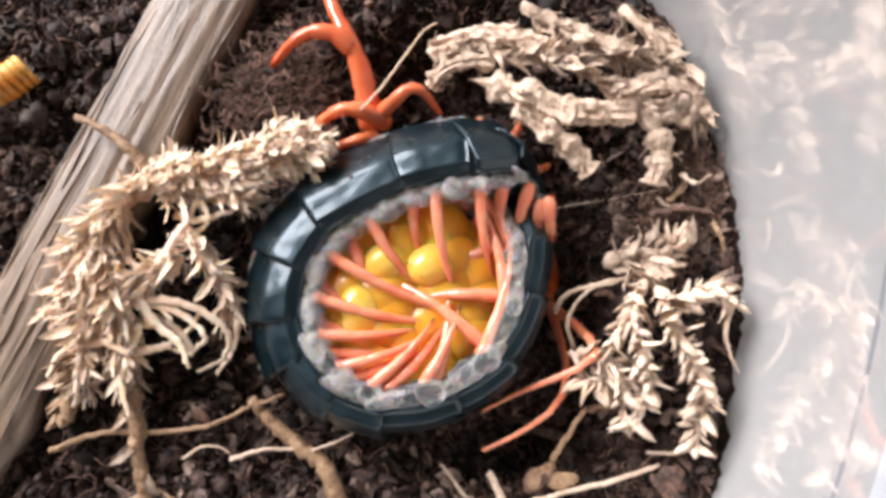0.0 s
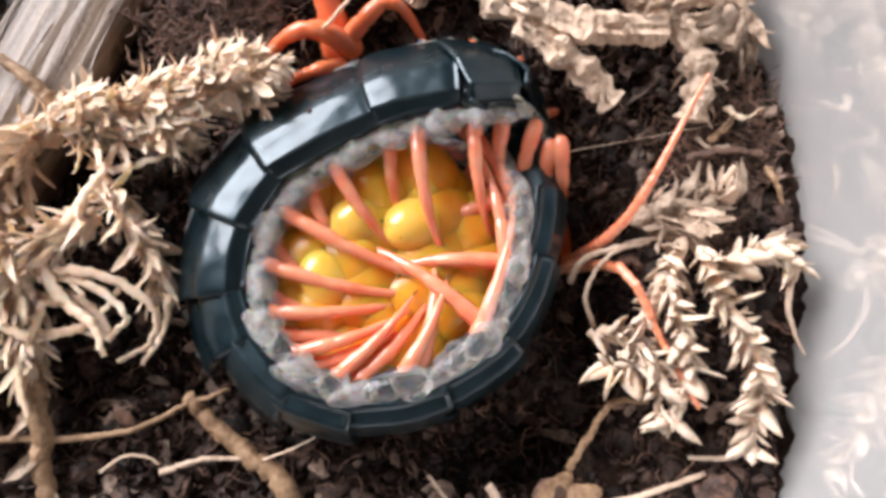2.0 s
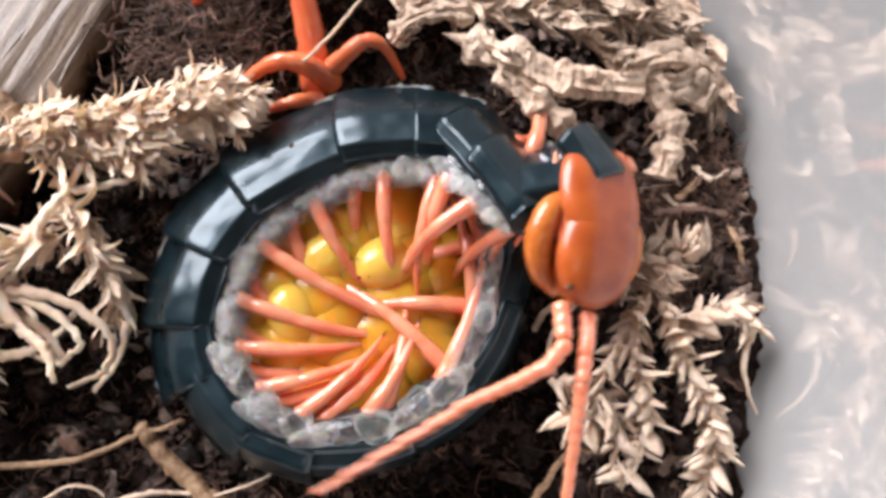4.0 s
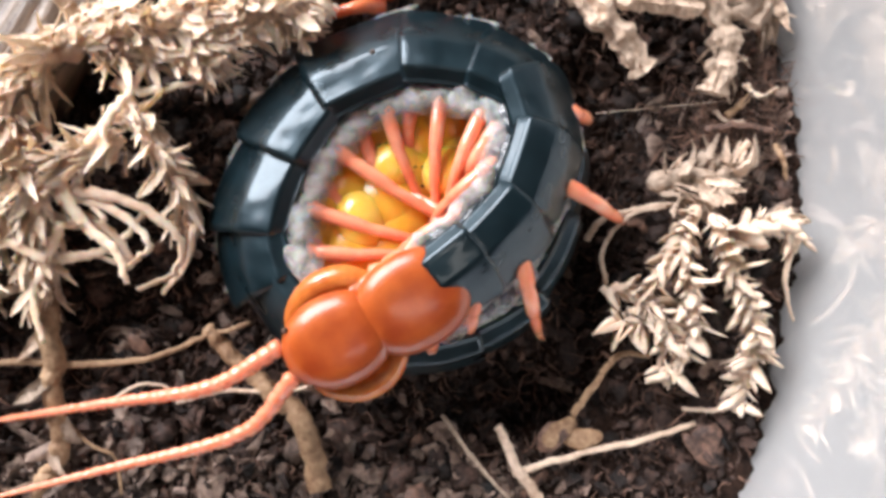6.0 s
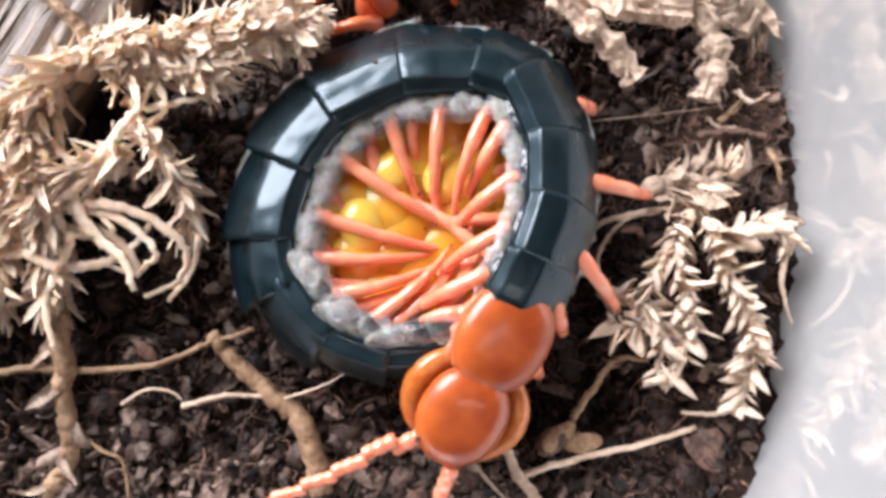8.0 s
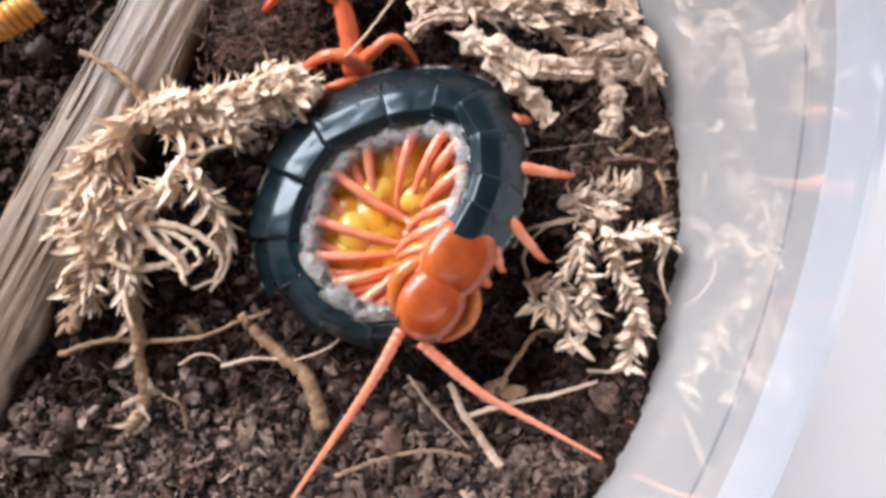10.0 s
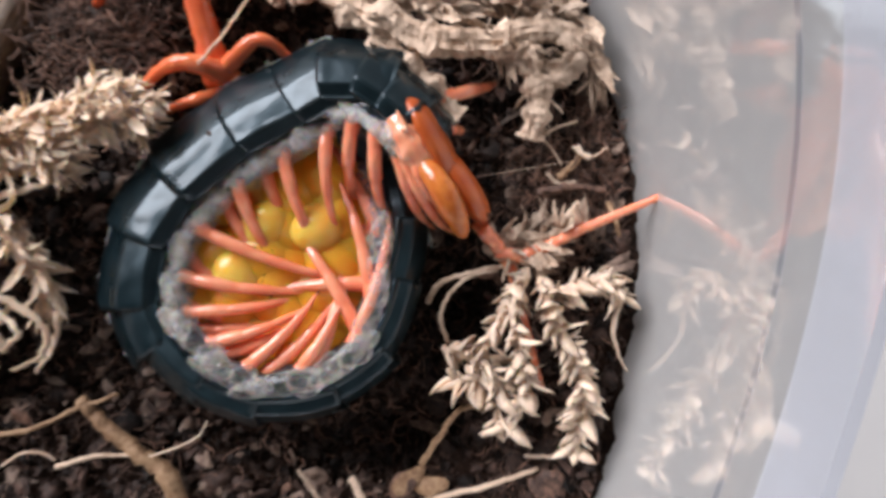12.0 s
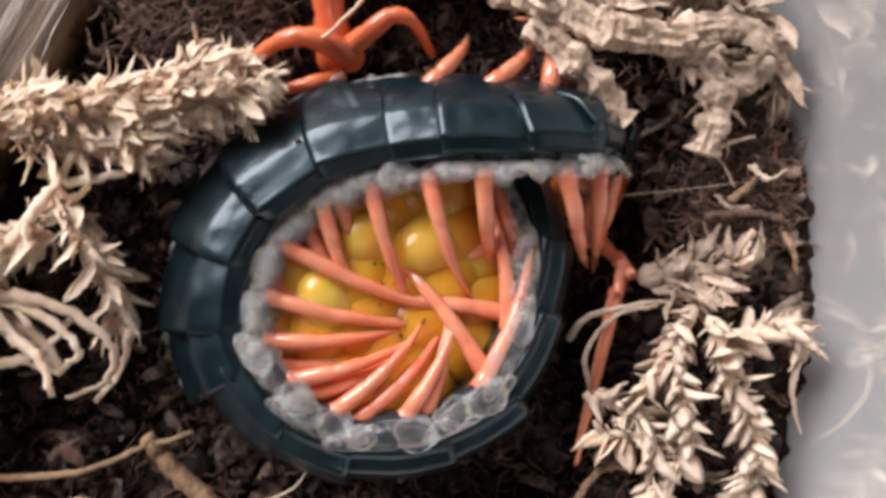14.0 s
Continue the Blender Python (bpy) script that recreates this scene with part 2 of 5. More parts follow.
def basis(x, up, place):
    """A pose whose x axis is x and whose z axis lies near up."""
    x = x.normalized()
    y = up.cross(x).normalized()
    z = x.cross(y)
    m = Matrix((x, y, z)).transposed().to_4x4()
    m.translation = Vector(place) * CM
    return m


def ball(centre, rx, ry, rz, rings=8, segs=12, turn=None):
    verts, faces = [], []
    for i in range(rings + 1):
        th = math.pi * i / rings
        for k in range(segs):
            a = 2 * math.pi * k / segs
            v = Vector((rx * math.sin(th) * math.cos(a), ry * math.sin(th) * math.sin(a), rz * math.cos(th)))
            verts.append((turn @ v if turn else v) + Vector(centre))
    for i in range(rings):
        for k in range(segs):
            j = (k + 1) % segs
            faces.append((i * segs + k, (i + 1) * segs + k, (i + 1) * segs + j, i * segs + j))
    return verts, faces


# ---- the room, the table and the tub ----
def slab(name, x0, x1, y0, y1, z0, z1, material, label, category):
    v = [(x, y, z) for x in (x0, x1) for y in (y0, y1) for z in (z0, z1)]
    f = [(0, 1, 3, 2), (4, 6, 7, 5), (0, 4, 5, 1), (2, 3, 7, 6), (0, 2, 6, 4), (1, 5, 7, 3)]
    ob = new(name, mesh_of(name, v, f, material, False))
    return tagged(ob, label, category, "", "structure")


slab("table_top", -70, 90, -70, 60, -4.4, -1.8, M_TABLE, "matt white table top under the plastic tub", "table")
slab("floor", -250, 250, -250, 250, -80, -76, M_ROOM, "dark floor of an added unseen room", "floor")
slab("ceiling", -250, 250, -250, 250, 170, 176, M_ROOM, "dark ceiling of an added unseen room", "ceiling")
slab("wall_south", -250, 250, -256, -250, -76, 170, M_ROOM, "dark painted wall of an added unseen room", "wall")
slab("wall_north", -250, 250, 250, 256, -76, 170, M_ROOM, "dark painted wall of an added unseen room", "wall")
slab("wall_east", 250, 256, -250, 250, -76, 170, M_ROOM, "dark painted wall of an added unseen room", "wall")
slab("wall_west", -256, -250, -250, 250, -76, 170, M_ROOM, "dark painted wall of an added unseen room", "wall")

TUB = (-4.45, 1.0)  # the tub's centre


def lathe(profile, segs=160):
    """A ring with a closed profile of (radius, height) round the tub's centre."""
    v, f, n = [], [], len(profile)
    for k in range(segs):
        a = 2 * math.pi * k / segs
        for r, z in profile:  # the tub stands a little askew to its filling
            rise = 0.28 * 3.2 * math.tanh(r * math.sin(a) / 3.2) * min(1.0, max(0.0, z / 2.6))
            r += 0.136 * rise
            v.append((TUB[0] + r * math.cos(a), TUB[1] + r * math.sin(a), z + rise))
    for k in range(segs):
        for i in range(n):
            j, m = (i + 1) % n, (k + 1) % segs
            f.append((k * n + i, m * n + i, m * n + j, k * n + j))
    return v, f


tub = thing("plastic_tub", "round clear cloudy plastic tub standing on a white table", "tub")
part("wall", lathe([(8.28, -1.7), (8.5, 0.0), (8.878, 2.79), (8.98, 2.79), (8.6, 0.0), (8.38, -1.7)]), M_PLASTIC, tub)
part("seam", lathe([(8.873, 2.765), (8.8825, 2.835), (8.99, 2.835), (8.99, 2.765)]), M_SEAM_SHADE, tub, "thin ring darkened for the shaded line below the step")
part("step", lathe([(8.88, 2.81), (8.955, 3.28), (9.05, 3.28), (8.98, 2.81)]), M_PLASTIC, tub, "smooth band below the rim")
part("rim", lathe([(8.945, 3.25), (8.98, 3.5), (9.0, 3.72), (9.03, 3.92), (9.12, 3.95), (9.14, 3.8), (9.1, 3.5), (9.06, 3.25)]), M_RIM, tub, "thick bluish clear rim")
for wall in tub.children:
    wall.data.set_sharp_from_angle(angle=radians(12))
    wall.visible_shadow = False  # daylight passes the thin clear walls
part("base", lathe([(0.01, -1.79), (8.28, -1.79), (8.28, -1.68), (0.01, -1.68)], 80), M_PLASTIC, tub)


# ---- the soil ----
def lie(x, y):
    """Height of the soil: a rough bed, hollow under the coiled animal and behind its tail."""
    h = -0.22 + 0.3 * noise.noise(Vector((x * 0.8, y * 0.8, 1.0))) + 0.14 * noise.noise(Vector((x * 2.4, y * 2.4, 5.0)))
    h -= 0.55 * math.exp(-((x + 0.4) ** 2 + (y - 0.7) ** 2) / 5.5)
    h -= 1.7 * math.exp(-((x - 0.2) ** 2 / 1.7 + (y - 3.75) ** 2 / 0.5))
    h -= 1.4 * math.exp(-((x - 2.25) ** 2 / 0.75 + (y - 2.15) ** 2 / 1.0))
    h -= 1.0 * math.exp(-((x + 3.88) ** 2 + (y - 1.74) ** 2) / 0.15)
    h -= 0.6 * math.exp(-((x + 3.2) ** 2 / 0.5 + (y - 3.5) ** 2 / 0.6))
    h -= 0.8 * math.exp(-((x + 0.3) ** 2 / 0.8 + (y - 2.9) ** 2 / 0.4))
    h -= 1.1 * math.exp(-((x - 1.7) ** 2 / 0.4 + (y - 0.4) ** 2 / 2.0)) + 0.9 * math.exp(-((x - 0.8) ** 2 / 1.3 + (y + 1.55) ** 2 / 0.28))
    d = math.hypot(x - TUB[0], y - TUB[1])
    return max(h, -1.45) + 0.25 * max(0, d - 7.7) / 0.8


def soil_bed():
    x0, x1, y0, y1, step = -8.2, 4.3, -5.2, 6.4, 0.05
    nx, ny = int((x1 - x0) / step), int((y1 - y0) / step)
    v, f = [], []
    for j in range(ny + 1):
        for i in range(nx + 1):
            x, y = x0 + i * step, y0 + j * step
            dx, dy = x - TUB[0], y - TUB[1]
            d = math.hypot(dx, dy)
            if d > 8.52:
                x, y = TUB[0] + dx / d * 8.52, TUB[1] + dy / d * 8.52
            z = lie(x, y) + 0.1 * noise.noise(Vector((x * 6, y * 6, 2))) + 0.07 * noise.noise(Vector((x * 14, y * 14, 3)))
            v.append((x, y, z))
    for j in range(ny):
        for i in range(nx):
            a = j * (nx + 1) + i
            if math.hypot(x0 + i * step - TUB[0], y0 + j * step - TUB[1]) < 8.7:
                f.append((a, a + 1, a + nx + 2, a + nx + 1))
    return v, f


tagged(part("ground", soil_bed(), M_SOIL), "dark brown damp crumbly coir soil", "soil", "", "structure")
tagged(part("soil_under", lathe([(0.01, -1.66), (8.2, -1.66), (8.25, -1.5), (0.01, -1.5)], 80), M_SOIL), "packed dark brown soil below", "soil", "", "structure")


def bed_spot(rng):
    while True:
        x, y = rng.uniform(-8, 4.2), rng.uniform(-4.8, 6.2)
        if math.hypot(x - TUB[0], y - TUB[1]) < 8.4 and math.hypot(x + 0.4, y - 0.6) > 1.4:
            return x, y


def crumbs(count, seed, small, big, front=9):
    rng = random.Random(seed)
    v, f = [], []
    for _ in range(count):
        x, y = bed_spot(rng)
        if y > front - 0.5 * max(0, x - 0.8) + 0.5 * noise.noise(Vector((x * 0.9, y * 0.9, 4))):
            continue
        s = rng.uniform(small, big) * (0.5 + rng.random() ** 4 * 1.6)
        m = Euler([rng.uniform(0, 6.3) for _ in range(3)]).to_matrix()
        c = Vector((x, y, lie(x, y) + s * rng.uniform(0.1, 0.9)))
        k = len(v)
        for q in ((-1, -1, -1), (1, -1, -1), (1, 1, -1), (-1, 1, -1), (-1, -1, 1), (1, -1, 1), (1, 1, 1), (-1, 1, 1)):
            w = Vector([a * s * rng.uniform(0.25, 1.0) for a in q])
            w.x *= 1.6
            w.z *= 0.6
            v.append(c + m @ w)
        f += [tuple(k + i for i in q) for q in ((0, 3, 2, 1), (4, 5, 6, 7), (0, 1, 5, 4), (1, 2, 6, 5), (2, 3, 7, 6), (3, 0, 4, 7))]
    return v, f


def clods(count, seed):
    """Rounded, lumpy clods of soil."""
    rng = random.Random(seed)
    geos = []
    for _ in range(count):
        x, y = bed_spot(rng)
        s = rng.uniform(0.05, 0.12) * (1 + 0.8 * rng.random() ** 5)
        v, f = ball((0, 0, 0), s * 1.3, s, s * 0.7, 7, 10, Euler((rng.uniform(-0.5, 0.5), rng.uniform(-0.5, 0.5), rng.uniform(0, 6.3))).to_matrix())
        seed3 = Vector((x * 7, y * 7, s * 50))
        geos.append(([q * (1 + 0.6 * noise.noise(q * 1.6 / s + seed3) + 0.3 * noise.noise(q * 4 / s + seed3)) + Vector((x, y, lie(x, y) + s * 0.15)) for q in v], f))
    return join(*geos)


def flakes(count, seed, front):
    """Thin, ragged flakes of bark lying on the front of the bed and along the wall."""
    rng = random.Random(seed)
    geos = []
    while len(geos) < count:
        x, y = bed_spot(rng)
        if y > front - 0.5 * max(0, x) + 0.6 * noise.noise(Vector((x * 0.9, y * 0.9, 4))) and rng.random() > (0.85 if x > 2.7 and 0.6 < y < 3 else 0.12 if x < 0 else 0.03):
            continue
        s = rng.uniform(0.05, 0.1) * (1 + 1.3 * rng.random() ** 4)
        m = Euler((rng.gauss(0, 0.5), rng.gauss(0, 0.5), rng.uniform(0, 6.3))).to_matrix()
        v, f = ball((0, 0, 0), s * rng.uniform(1.0, 2.2), s * rng.uniform(0.5, 1.0), s * 0.16, 5, 8)
        seed3 = Vector((x * 7, y * 7, s * 50))
        geos.append(([m @ (q * (1 + 0.8 * noise.noise(q * 1.1 / s + seed3))) + Vector((x, y, lie(x, y) + rng.uniform(0.02, 0.09))) for q in v], f))
    return join(*geos)


def shreds(count, seed, long, thick):
    """Short bent fibres lying about on the soil."""
    rng = random.Random(seed)
    geos = []
    for _ in range(count):
        x, y = bed_spot(rng)
        a, b = rng.uniform(0, 6.3), rng.gauss(0, 0.6)
        n, d = 5, rng.uniform(0.3, 1.0) * long
        p, path = Vector((x, y, lie(x, y) + rng.uniform(0.02, 0.14))), []
        for k in range(n):
            path.append(p.copy())
            p = p + Vector((math.cos(a), math.sin(a), rng.gauss(0.0, 0.25))) * d / n
            a += b + rng.gauss(0, 0.5)
        r = thick * rng.uniform(0.4, 1.2)
        geos.append(tube(path, [r * 0.8, r, r * 0.9, r * 0.7, r * 0.3], 4, rng.uniform(0.4, 1.0), 0.4, rng))
    return join(*geos)


tagged(part("soil_crumbs", crumbs(36000, 3, 0.014, 0.056), M_CRUMB, None, "", False), "loose crumbs and flakes of coir soil", "soil", "", "stuff")
tagged(part("dry_soil_crumbs", crumbs(24000, 5, 0.014, 0.06, -1.95), M_DRY, None, "", False), "drier greyish brown crumbs of coir soil", "soil", "", "stuff")
tagged(part("dry_bark_flakes", flakes(1550, 7, -1.95), M_FLAKE), "pale brown dry flakes of bark among the soil", "bark", "", "stuff")
tagged(part("soil_clods", clods(900, 21), M_CRUMB), "lumpy dark brown clods of damp soil", "soil", "", "stuff")
tagged(part("coir_fibres", shreds(4200, 4, 0.55, 0.0125), M_SHRED), "short brown coir fibres scattered over the soil", "fibre", "", "stuff")
tagged(part("bark_flakes", shreds(260, 6, 0.5, 0.07), M_SHRED), "brown bark flakes scattered over the soil", "bark", "", "stuff")


# ---- dry plants ----
def leaf(base, way, up, size, width, curl, thick=0.15):
    """A pointed, cupped leaf with thickness."""
    side = way.cross(up).normalized()
    up = side.cross(way).normalized()
    v = []
    for s, w, h in ((0, 0.4, 0), (0.3, 1.0, 0.1), (0.62, 0.85, 0.13), (0.86, 0.4, 0.08)):
        c = base + way * size * s + up * (curl * size * s * s + h * size * 0.5)
        v += [c - side * width * w - up * width * w * 0.3, c - up * width * 0.12, c + side * width * w - up * width * w * 0.3, c + up * width * thick * w]
    v.append(base + way * size + up * curl * size)
    f = []
    for i in range(3):
        for k in range(4):
            j = (k + 1) % 4
            f.append((i * 4 + k, i * 4 + j, i * 4 + 4 + j, i * 4 + 4 + k))
    f += [(12 + k, 12 + (k + 1) % 4, 16) for k in range(4)]
    return v, f


def shred_of_bark(name, points, radius, material, label, category, seed=1):
    """A crumpled, leathery shred: a flattened tube, creased lengthwise and torn at its end."""
    rng = random.Random(seed)
    n, sides = 46, 20
    path = spline(points, n)
    verts, faces = tube(path, [radius * (0.75 + 0.35 * noise.noise(Vector((i * 0.16, seed, 0)))) * (0.45 if i in (0, n) else 1) for i in range(n + 1)], sides, 0.75)
    out = []
    for i, p in enumerate(verts):
        k, c = i % sides, path[min(i // sides, n)]
        crease = 0.55 * noise.noise(Vector((k * 0.9, (i // sides) * 0.1, seed))) + 0.5 * abs(noise.noise(p * 6 + Vector((seed, 0, 0)))) + 0.3 * noise.noise(p * 13 + Vector((0, seed, 0))) - 0.1
        out.append(c + (p - c) * (1 + crease))
    ob = thing(name, label, category)
    part("stem", (out, faces), material, ob, "", False)
    for _ in range(20):
        k = rng.randrange(2, n - 1)
        t = (path[k + 1] - path[k]).normalized()
        a = rng.uniform(0, 6.3)
        s = Vector((0, 0, 1)).cross(t).normalized()
        r = s * math.cos(a) + t.cross(s) * math.sin(a)
        put_leaf(ob, material, path[k] + r * radius * 0.6, (t * rng.uniform(-0.4, 1) + r * 0.5).normalized(), r, rng.uniform(0.12, 0.26), rng)
    return ob


LEAVES = {}


def ribbon(rng, width):
    """A flat, crumpled blade of unit length with a ragged, pointed tip."""
    n, m, v, f = 8, 4, [], []
    bend, sag, roll = rng.gauss(0, 0.25), rng.gauss(-0.1, 0.3), rng.gauss(0, 0.7)
    p, h, d = Vector((0, 0, 0)), -bend * 0.3, rng.gauss(0.1, 0.15)
    shape = (0.5, 0.85, 1.0, 1.05, 0.95, 0.8, 0.6, 0.35, 0.05)
    for i in range(n + 1):
        half, c = width * shape[i] * rng.uniform(0.85, 1.15), roll * i / n
        for k in range(m + 1):
            w = k / m * 2 - 1
            y, z = half * w, half * (0.45 * w * w + rng.gauss(0, 0.13))
            v.append(p + Vector((-math.sin(h) * y, math.cos(h) * y * math.cos(c), z + y * math.sin(c))))
        p = p + Vector((math.cos(h) * math.cos(d), math.sin(h) * math.cos(d), math.sin(d))) / n
        h, d = h + bend / 3 + rng.gauss(0, 0.1), d + sag / 4 + rng.gauss(0, 0.1)
    top = len(v)
    v += [q - Vector((0, 0, 0.03)) for q in v]
    w = m + 1
    for i in range(n):
        for k in range(m):
            a = i * w + k
            f += [(a, a + w, a + w + 1, a + 1), (top + a, top + a + 1, top + a + w + 1, top + a + w)]
        for k in (0, m):
            a = i * w + k
            f.append((a, a + w, top + a + w, top + a))
    for k in range(m):
        for i in (0, n):
            a = i * w + k
            f.append((a, a + 1, top + a + 1, top + a))
    return v, f


def leaf_meshes(material):
    """Five leaf shapes of unit length, shared by all shoots of a material."""
    if material.name not in LEAVES:
        if material is M_MOSS:
            rng = random.Random(len(material.name))
            LEAVES[material.name] = [mesh_of("leaf", *ribbon(rng, w), material) for w in (0.11, 0.16, 0.13, 0.18, 0.08, 0.14, 0.2, 0.1, 0.06, 0.15)]
        elif material is M_BARK:
            rng = random.Random(5)
            LEAVES[material.name] = [mesh_of("leaf", *ribbon(rng, w), material) for w in (0.09, 0.12, 0.15, 0.18, 0.11, 0.14, 0.2, 0.16)]
        else:
            LEAVES[material.name] = [mesh_of("leaf", *leaf(Vector((0, 0, 0)), Vector((1, 0, 0)), Vector((0, 0, 1)), 1.0, w, c, 0.22), material) for w, c in ((0.26, 0.25), (0.32, 0.1), (0.36, 0.3), (0.24, 0.4), (0.3, -0.05))]
    return LEAVES[material.name]


GAP = Vector((-3.88, 1.74, 0))  # a dark gap in the moss


def put_leaf(parent, material, base, way, up, size, rng, wide=1.0):
    if min(math.hypot(q.x - GAP.x, q.y - GAP.y) for q in (base, base + way * size * 0.5, base + way * size)) < 0.27:
        return None
    ob = part("leaf", rng.choice(leaf_meshes(material)), None, parent)
    ob.matrix_basis = basis(way, up, base) @ Matrix.Diagonal((size, size * wide, size * wide, 1))
    return ob


def sprig(name, points, radius, material, label, category, leaves=60, size=0.3, width=0.07, splay=0.5, seed=1, rough=0.4, wild=0.12):
    """A dry moss shoot: a stem clothed with overlapping pointed leaves."""
    rng = random.Random(seed)
    n = max(12, 5 * len(points))
    path = spline(points, n)
    wob = [p + Vector((rng.gauss(0, 0.02), rng.gauss(0, 0.02), rng.gauss(0, 0.02))) for p in path]
    ob = thing(name, label, category)
    part("stem", tube(wob, [radius * (0.5 if material is M_MOSS else 1.0) * (0.55 + 0.45 * (1 - i / n)) for i in range(n + 1)], 7, 1, rough, rng), material, ob)
    hairs = []
    for i in range(leaves):
        u = (i + rng.random()) / leaves * (n - 1)
        k = int(u)
        p = path[k].lerp(path[k + 1], u - k)
        t = (path[k + 1] - path[k]).normalized()
        a = rng.uniform(0, 2 * math.pi)
        s = Vector((0, 0, 1)).cross(t)
        s = s.normalized() if s.length > 0.01 else Vector((1, 0, 0))
        r = s * math.cos(a) + t.cross(s) * math.sin(a)
        open_ = splay * rng.uniform(0.5, 1.5)
        way = (t * (1.15 - open_) + r * open_ + Vector((rng.gauss(0, wild), rng.gauss(0, wild), rng.gauss(0, wild)))).normalized()
        if material is M_MOSS:
            way = Vector((way.x, way.y, way.z * 0.5)).normalized()
            put_leaf(ob, material, p + r * radius * rng.uniform(0.3, 1.5), way, (r + Vector((0, 0, 0.5))).normalized(), size * rng.choice((0.6, 0.8, 0.9, 1.0, 1.0, 1.3)), rng, rng.uniform(0.7, 1.25))
        else:
            put_leaf(ob, material, p + r * radius * 0.6, way, r, size * rng.choice((0.7, 0.9, 1.0, 1.2, 1.6)), rng, width / size / 0.25 * rng.uniform(0.6, 1.3))
        if rng.random() < 0.015:
            q = [p + r * radius * 0.5]
            w = (r + t * rng.uniform(-0.8, 0.8)).normalized()
            for _ in range(5):
                q.append(q[-1] + w * size * 0.3)
                w = (w + Vector((rng.gauss(0, 0.35), rng.gauss(0, 0.35), rng.gauss(-0.1, 0.2)))).normalized()
            hairs.append(tube(q, [0.016, 0.014, 0.012, 0.01, 0.008, 0.004], 4))
    if hairs:
        tagged(part("fuzz", join(*hairs), material, ob), kind="stuff")
    return ob


def fibre(name, points, r0, r1, material, label, category, seed=1, rough=0.2, flat=1.0):
    rng = random.Random(seed)
    n = max(14, 6 * len(points))
    path = [p + Vector((rng.gauss(0, r0 * 0.13), rng.gauss(0, r0 * 0.13), rng.gauss(0, r0 * 0.13))) for p in spline(points, n)]
    return tagged(part(name, tube(path, [r0 + (r1 - r0) * i / n for i in range(n + 1)], 7, flat, rough, rng), material), label, category)


TAN, PALE = "tan dry sphagnum moss shoot lying on the soil", "pale dry moss shoot with pointed scale leaves"
tangle = [
    ([(-4.04, 1.98, 0.35), (-3.46, 2.23, 0.50), (-2.61, 2.36, 0.60), (-1.96, 2.58, 0.65), (-1.48, 2.41, 0.60)], 0.13, 170, 0.36, 0.075, 0.33),
    ([(-3.96, 2.26, 0.30), (-3.22, 2.21, 0.50), (-2.61, 2.16, 0.55), (-2.02, 2.48, 0.60), (-1.67, 2.68, 0.60)], 0.12, 120, 0.36, 0.075, 0.36),
    ([(-3.89, 2.13, 0.30), (-3.35, 2.04, 0.45), (-2.97, 2.04, 0.50), (-2.70, 1.99, 0.50), (-2.49, 1.93, 0.50)], 0.1, 50, 0.42, 0.075, 0.33),
    ([(-3.99, 2.11, 0.35), (-4.33, 1.75, 0.45), (-4.57, 1.25, 0.45), (-4.67, 0.71, 0.40), (-4.79, 0.24, 0.30)], 0.13, 100, 0.42, 0.08, 0.33)]
tangle_below = [
    ([(-4.29, 1.86, 0.30), (-4.62, 1.50, 0.40), (-4.86, 0.94, 0.40), (-5.09, 0.35, 0.30)], 0.13, 90, 0.42, 0.085, 0.36),
    ([(-4.55, 1.32, 0.40), (-4.27, 0.76, 0.50), (-4.22, 0.25, 0.40), (-4.13, -0.57, 0.20)], 0.14, 100, 0.45, 0.085, 0.4),
    ([(-4.70, 1.07, 0.40), (-4.57, 0.53, 0.45), (-4.69, 0.00, 0.35), (-4.82, -0.71, 0.20)], 0.12, 70, 0.45, 0.08, 0.4),
    ([(-3.42, 1.12, 0.40), (-3.77, 0.96, 0.50), (-4.10, 0.77, 0.50), (-4.41, 0.48, 0.40)], 0.11, 60, 0.45, 0.085, 0.36),
    ([(-3.65, 1.32, 0.30), (-3.30, 1.36, 0.45), (-3.04, 1.06, 0.45), (-2.85, 0.65, 0.40), (-2.74, 0.25, 0.30)], 0.09, 50, 0.42, 0.065, 0.3)]
for k, (pts, r, n, size, wide, splay) in enumerate(tangle + tangle_below):
    if k < 4:
        sprig("moss_shoot", pts, r * 1.25, M_MOSS, TAN, "moss", int(n * 3.3), size * 0.78, wide, splay * 0.85, 11 + k, 0.8, 0.22)
    else:
        sprig("moss_shoot", pts, r * 0.8, M_MOSS, TAN, "moss", int(n * 2.2), size * 0.76, wide, splay * 0.8, 11 + k, 0.8, 0.25)
stalk = fibre("plant_stalk", [(-4.20, -0.09, 0.20), (-4.11, -0.81, 0.15), (-4.04, -1.52, 0.10), (-3.97, -1.99, 0.05), (-4.18, -2.50, 0.00)], 0.13, 0.06, M_TWIG, "tan dry plant stem lying on the soil", "stem", 5)
rng = random.Random(72)
for p in spline([(-4.20, -0.09, 0.20), (-4.11, -0.81, 0.15), (-4.04, -1.52, 0.10), (-3.97, -1.99, 0.05), (-4.18, -2.50, 0.00)], 12)[1:12:2]:
    part("knot", ball(p + Vector((0, 0, 0.02)), 0.1, 0.12, 0.08, 7, 10, Euler((0, 0, rng.uniform(0, 3))).to_matrix()), M_TWIG, stalk)
    put_leaf(stalk, M_BARK, p + Vector((rng.gauss(0, 0.05), 0, 0.04)), Vector((rng.gauss(0, 1), -1.0, 0.15)).normalized(), Vector((0, 0, 1)), 0.4, rng)
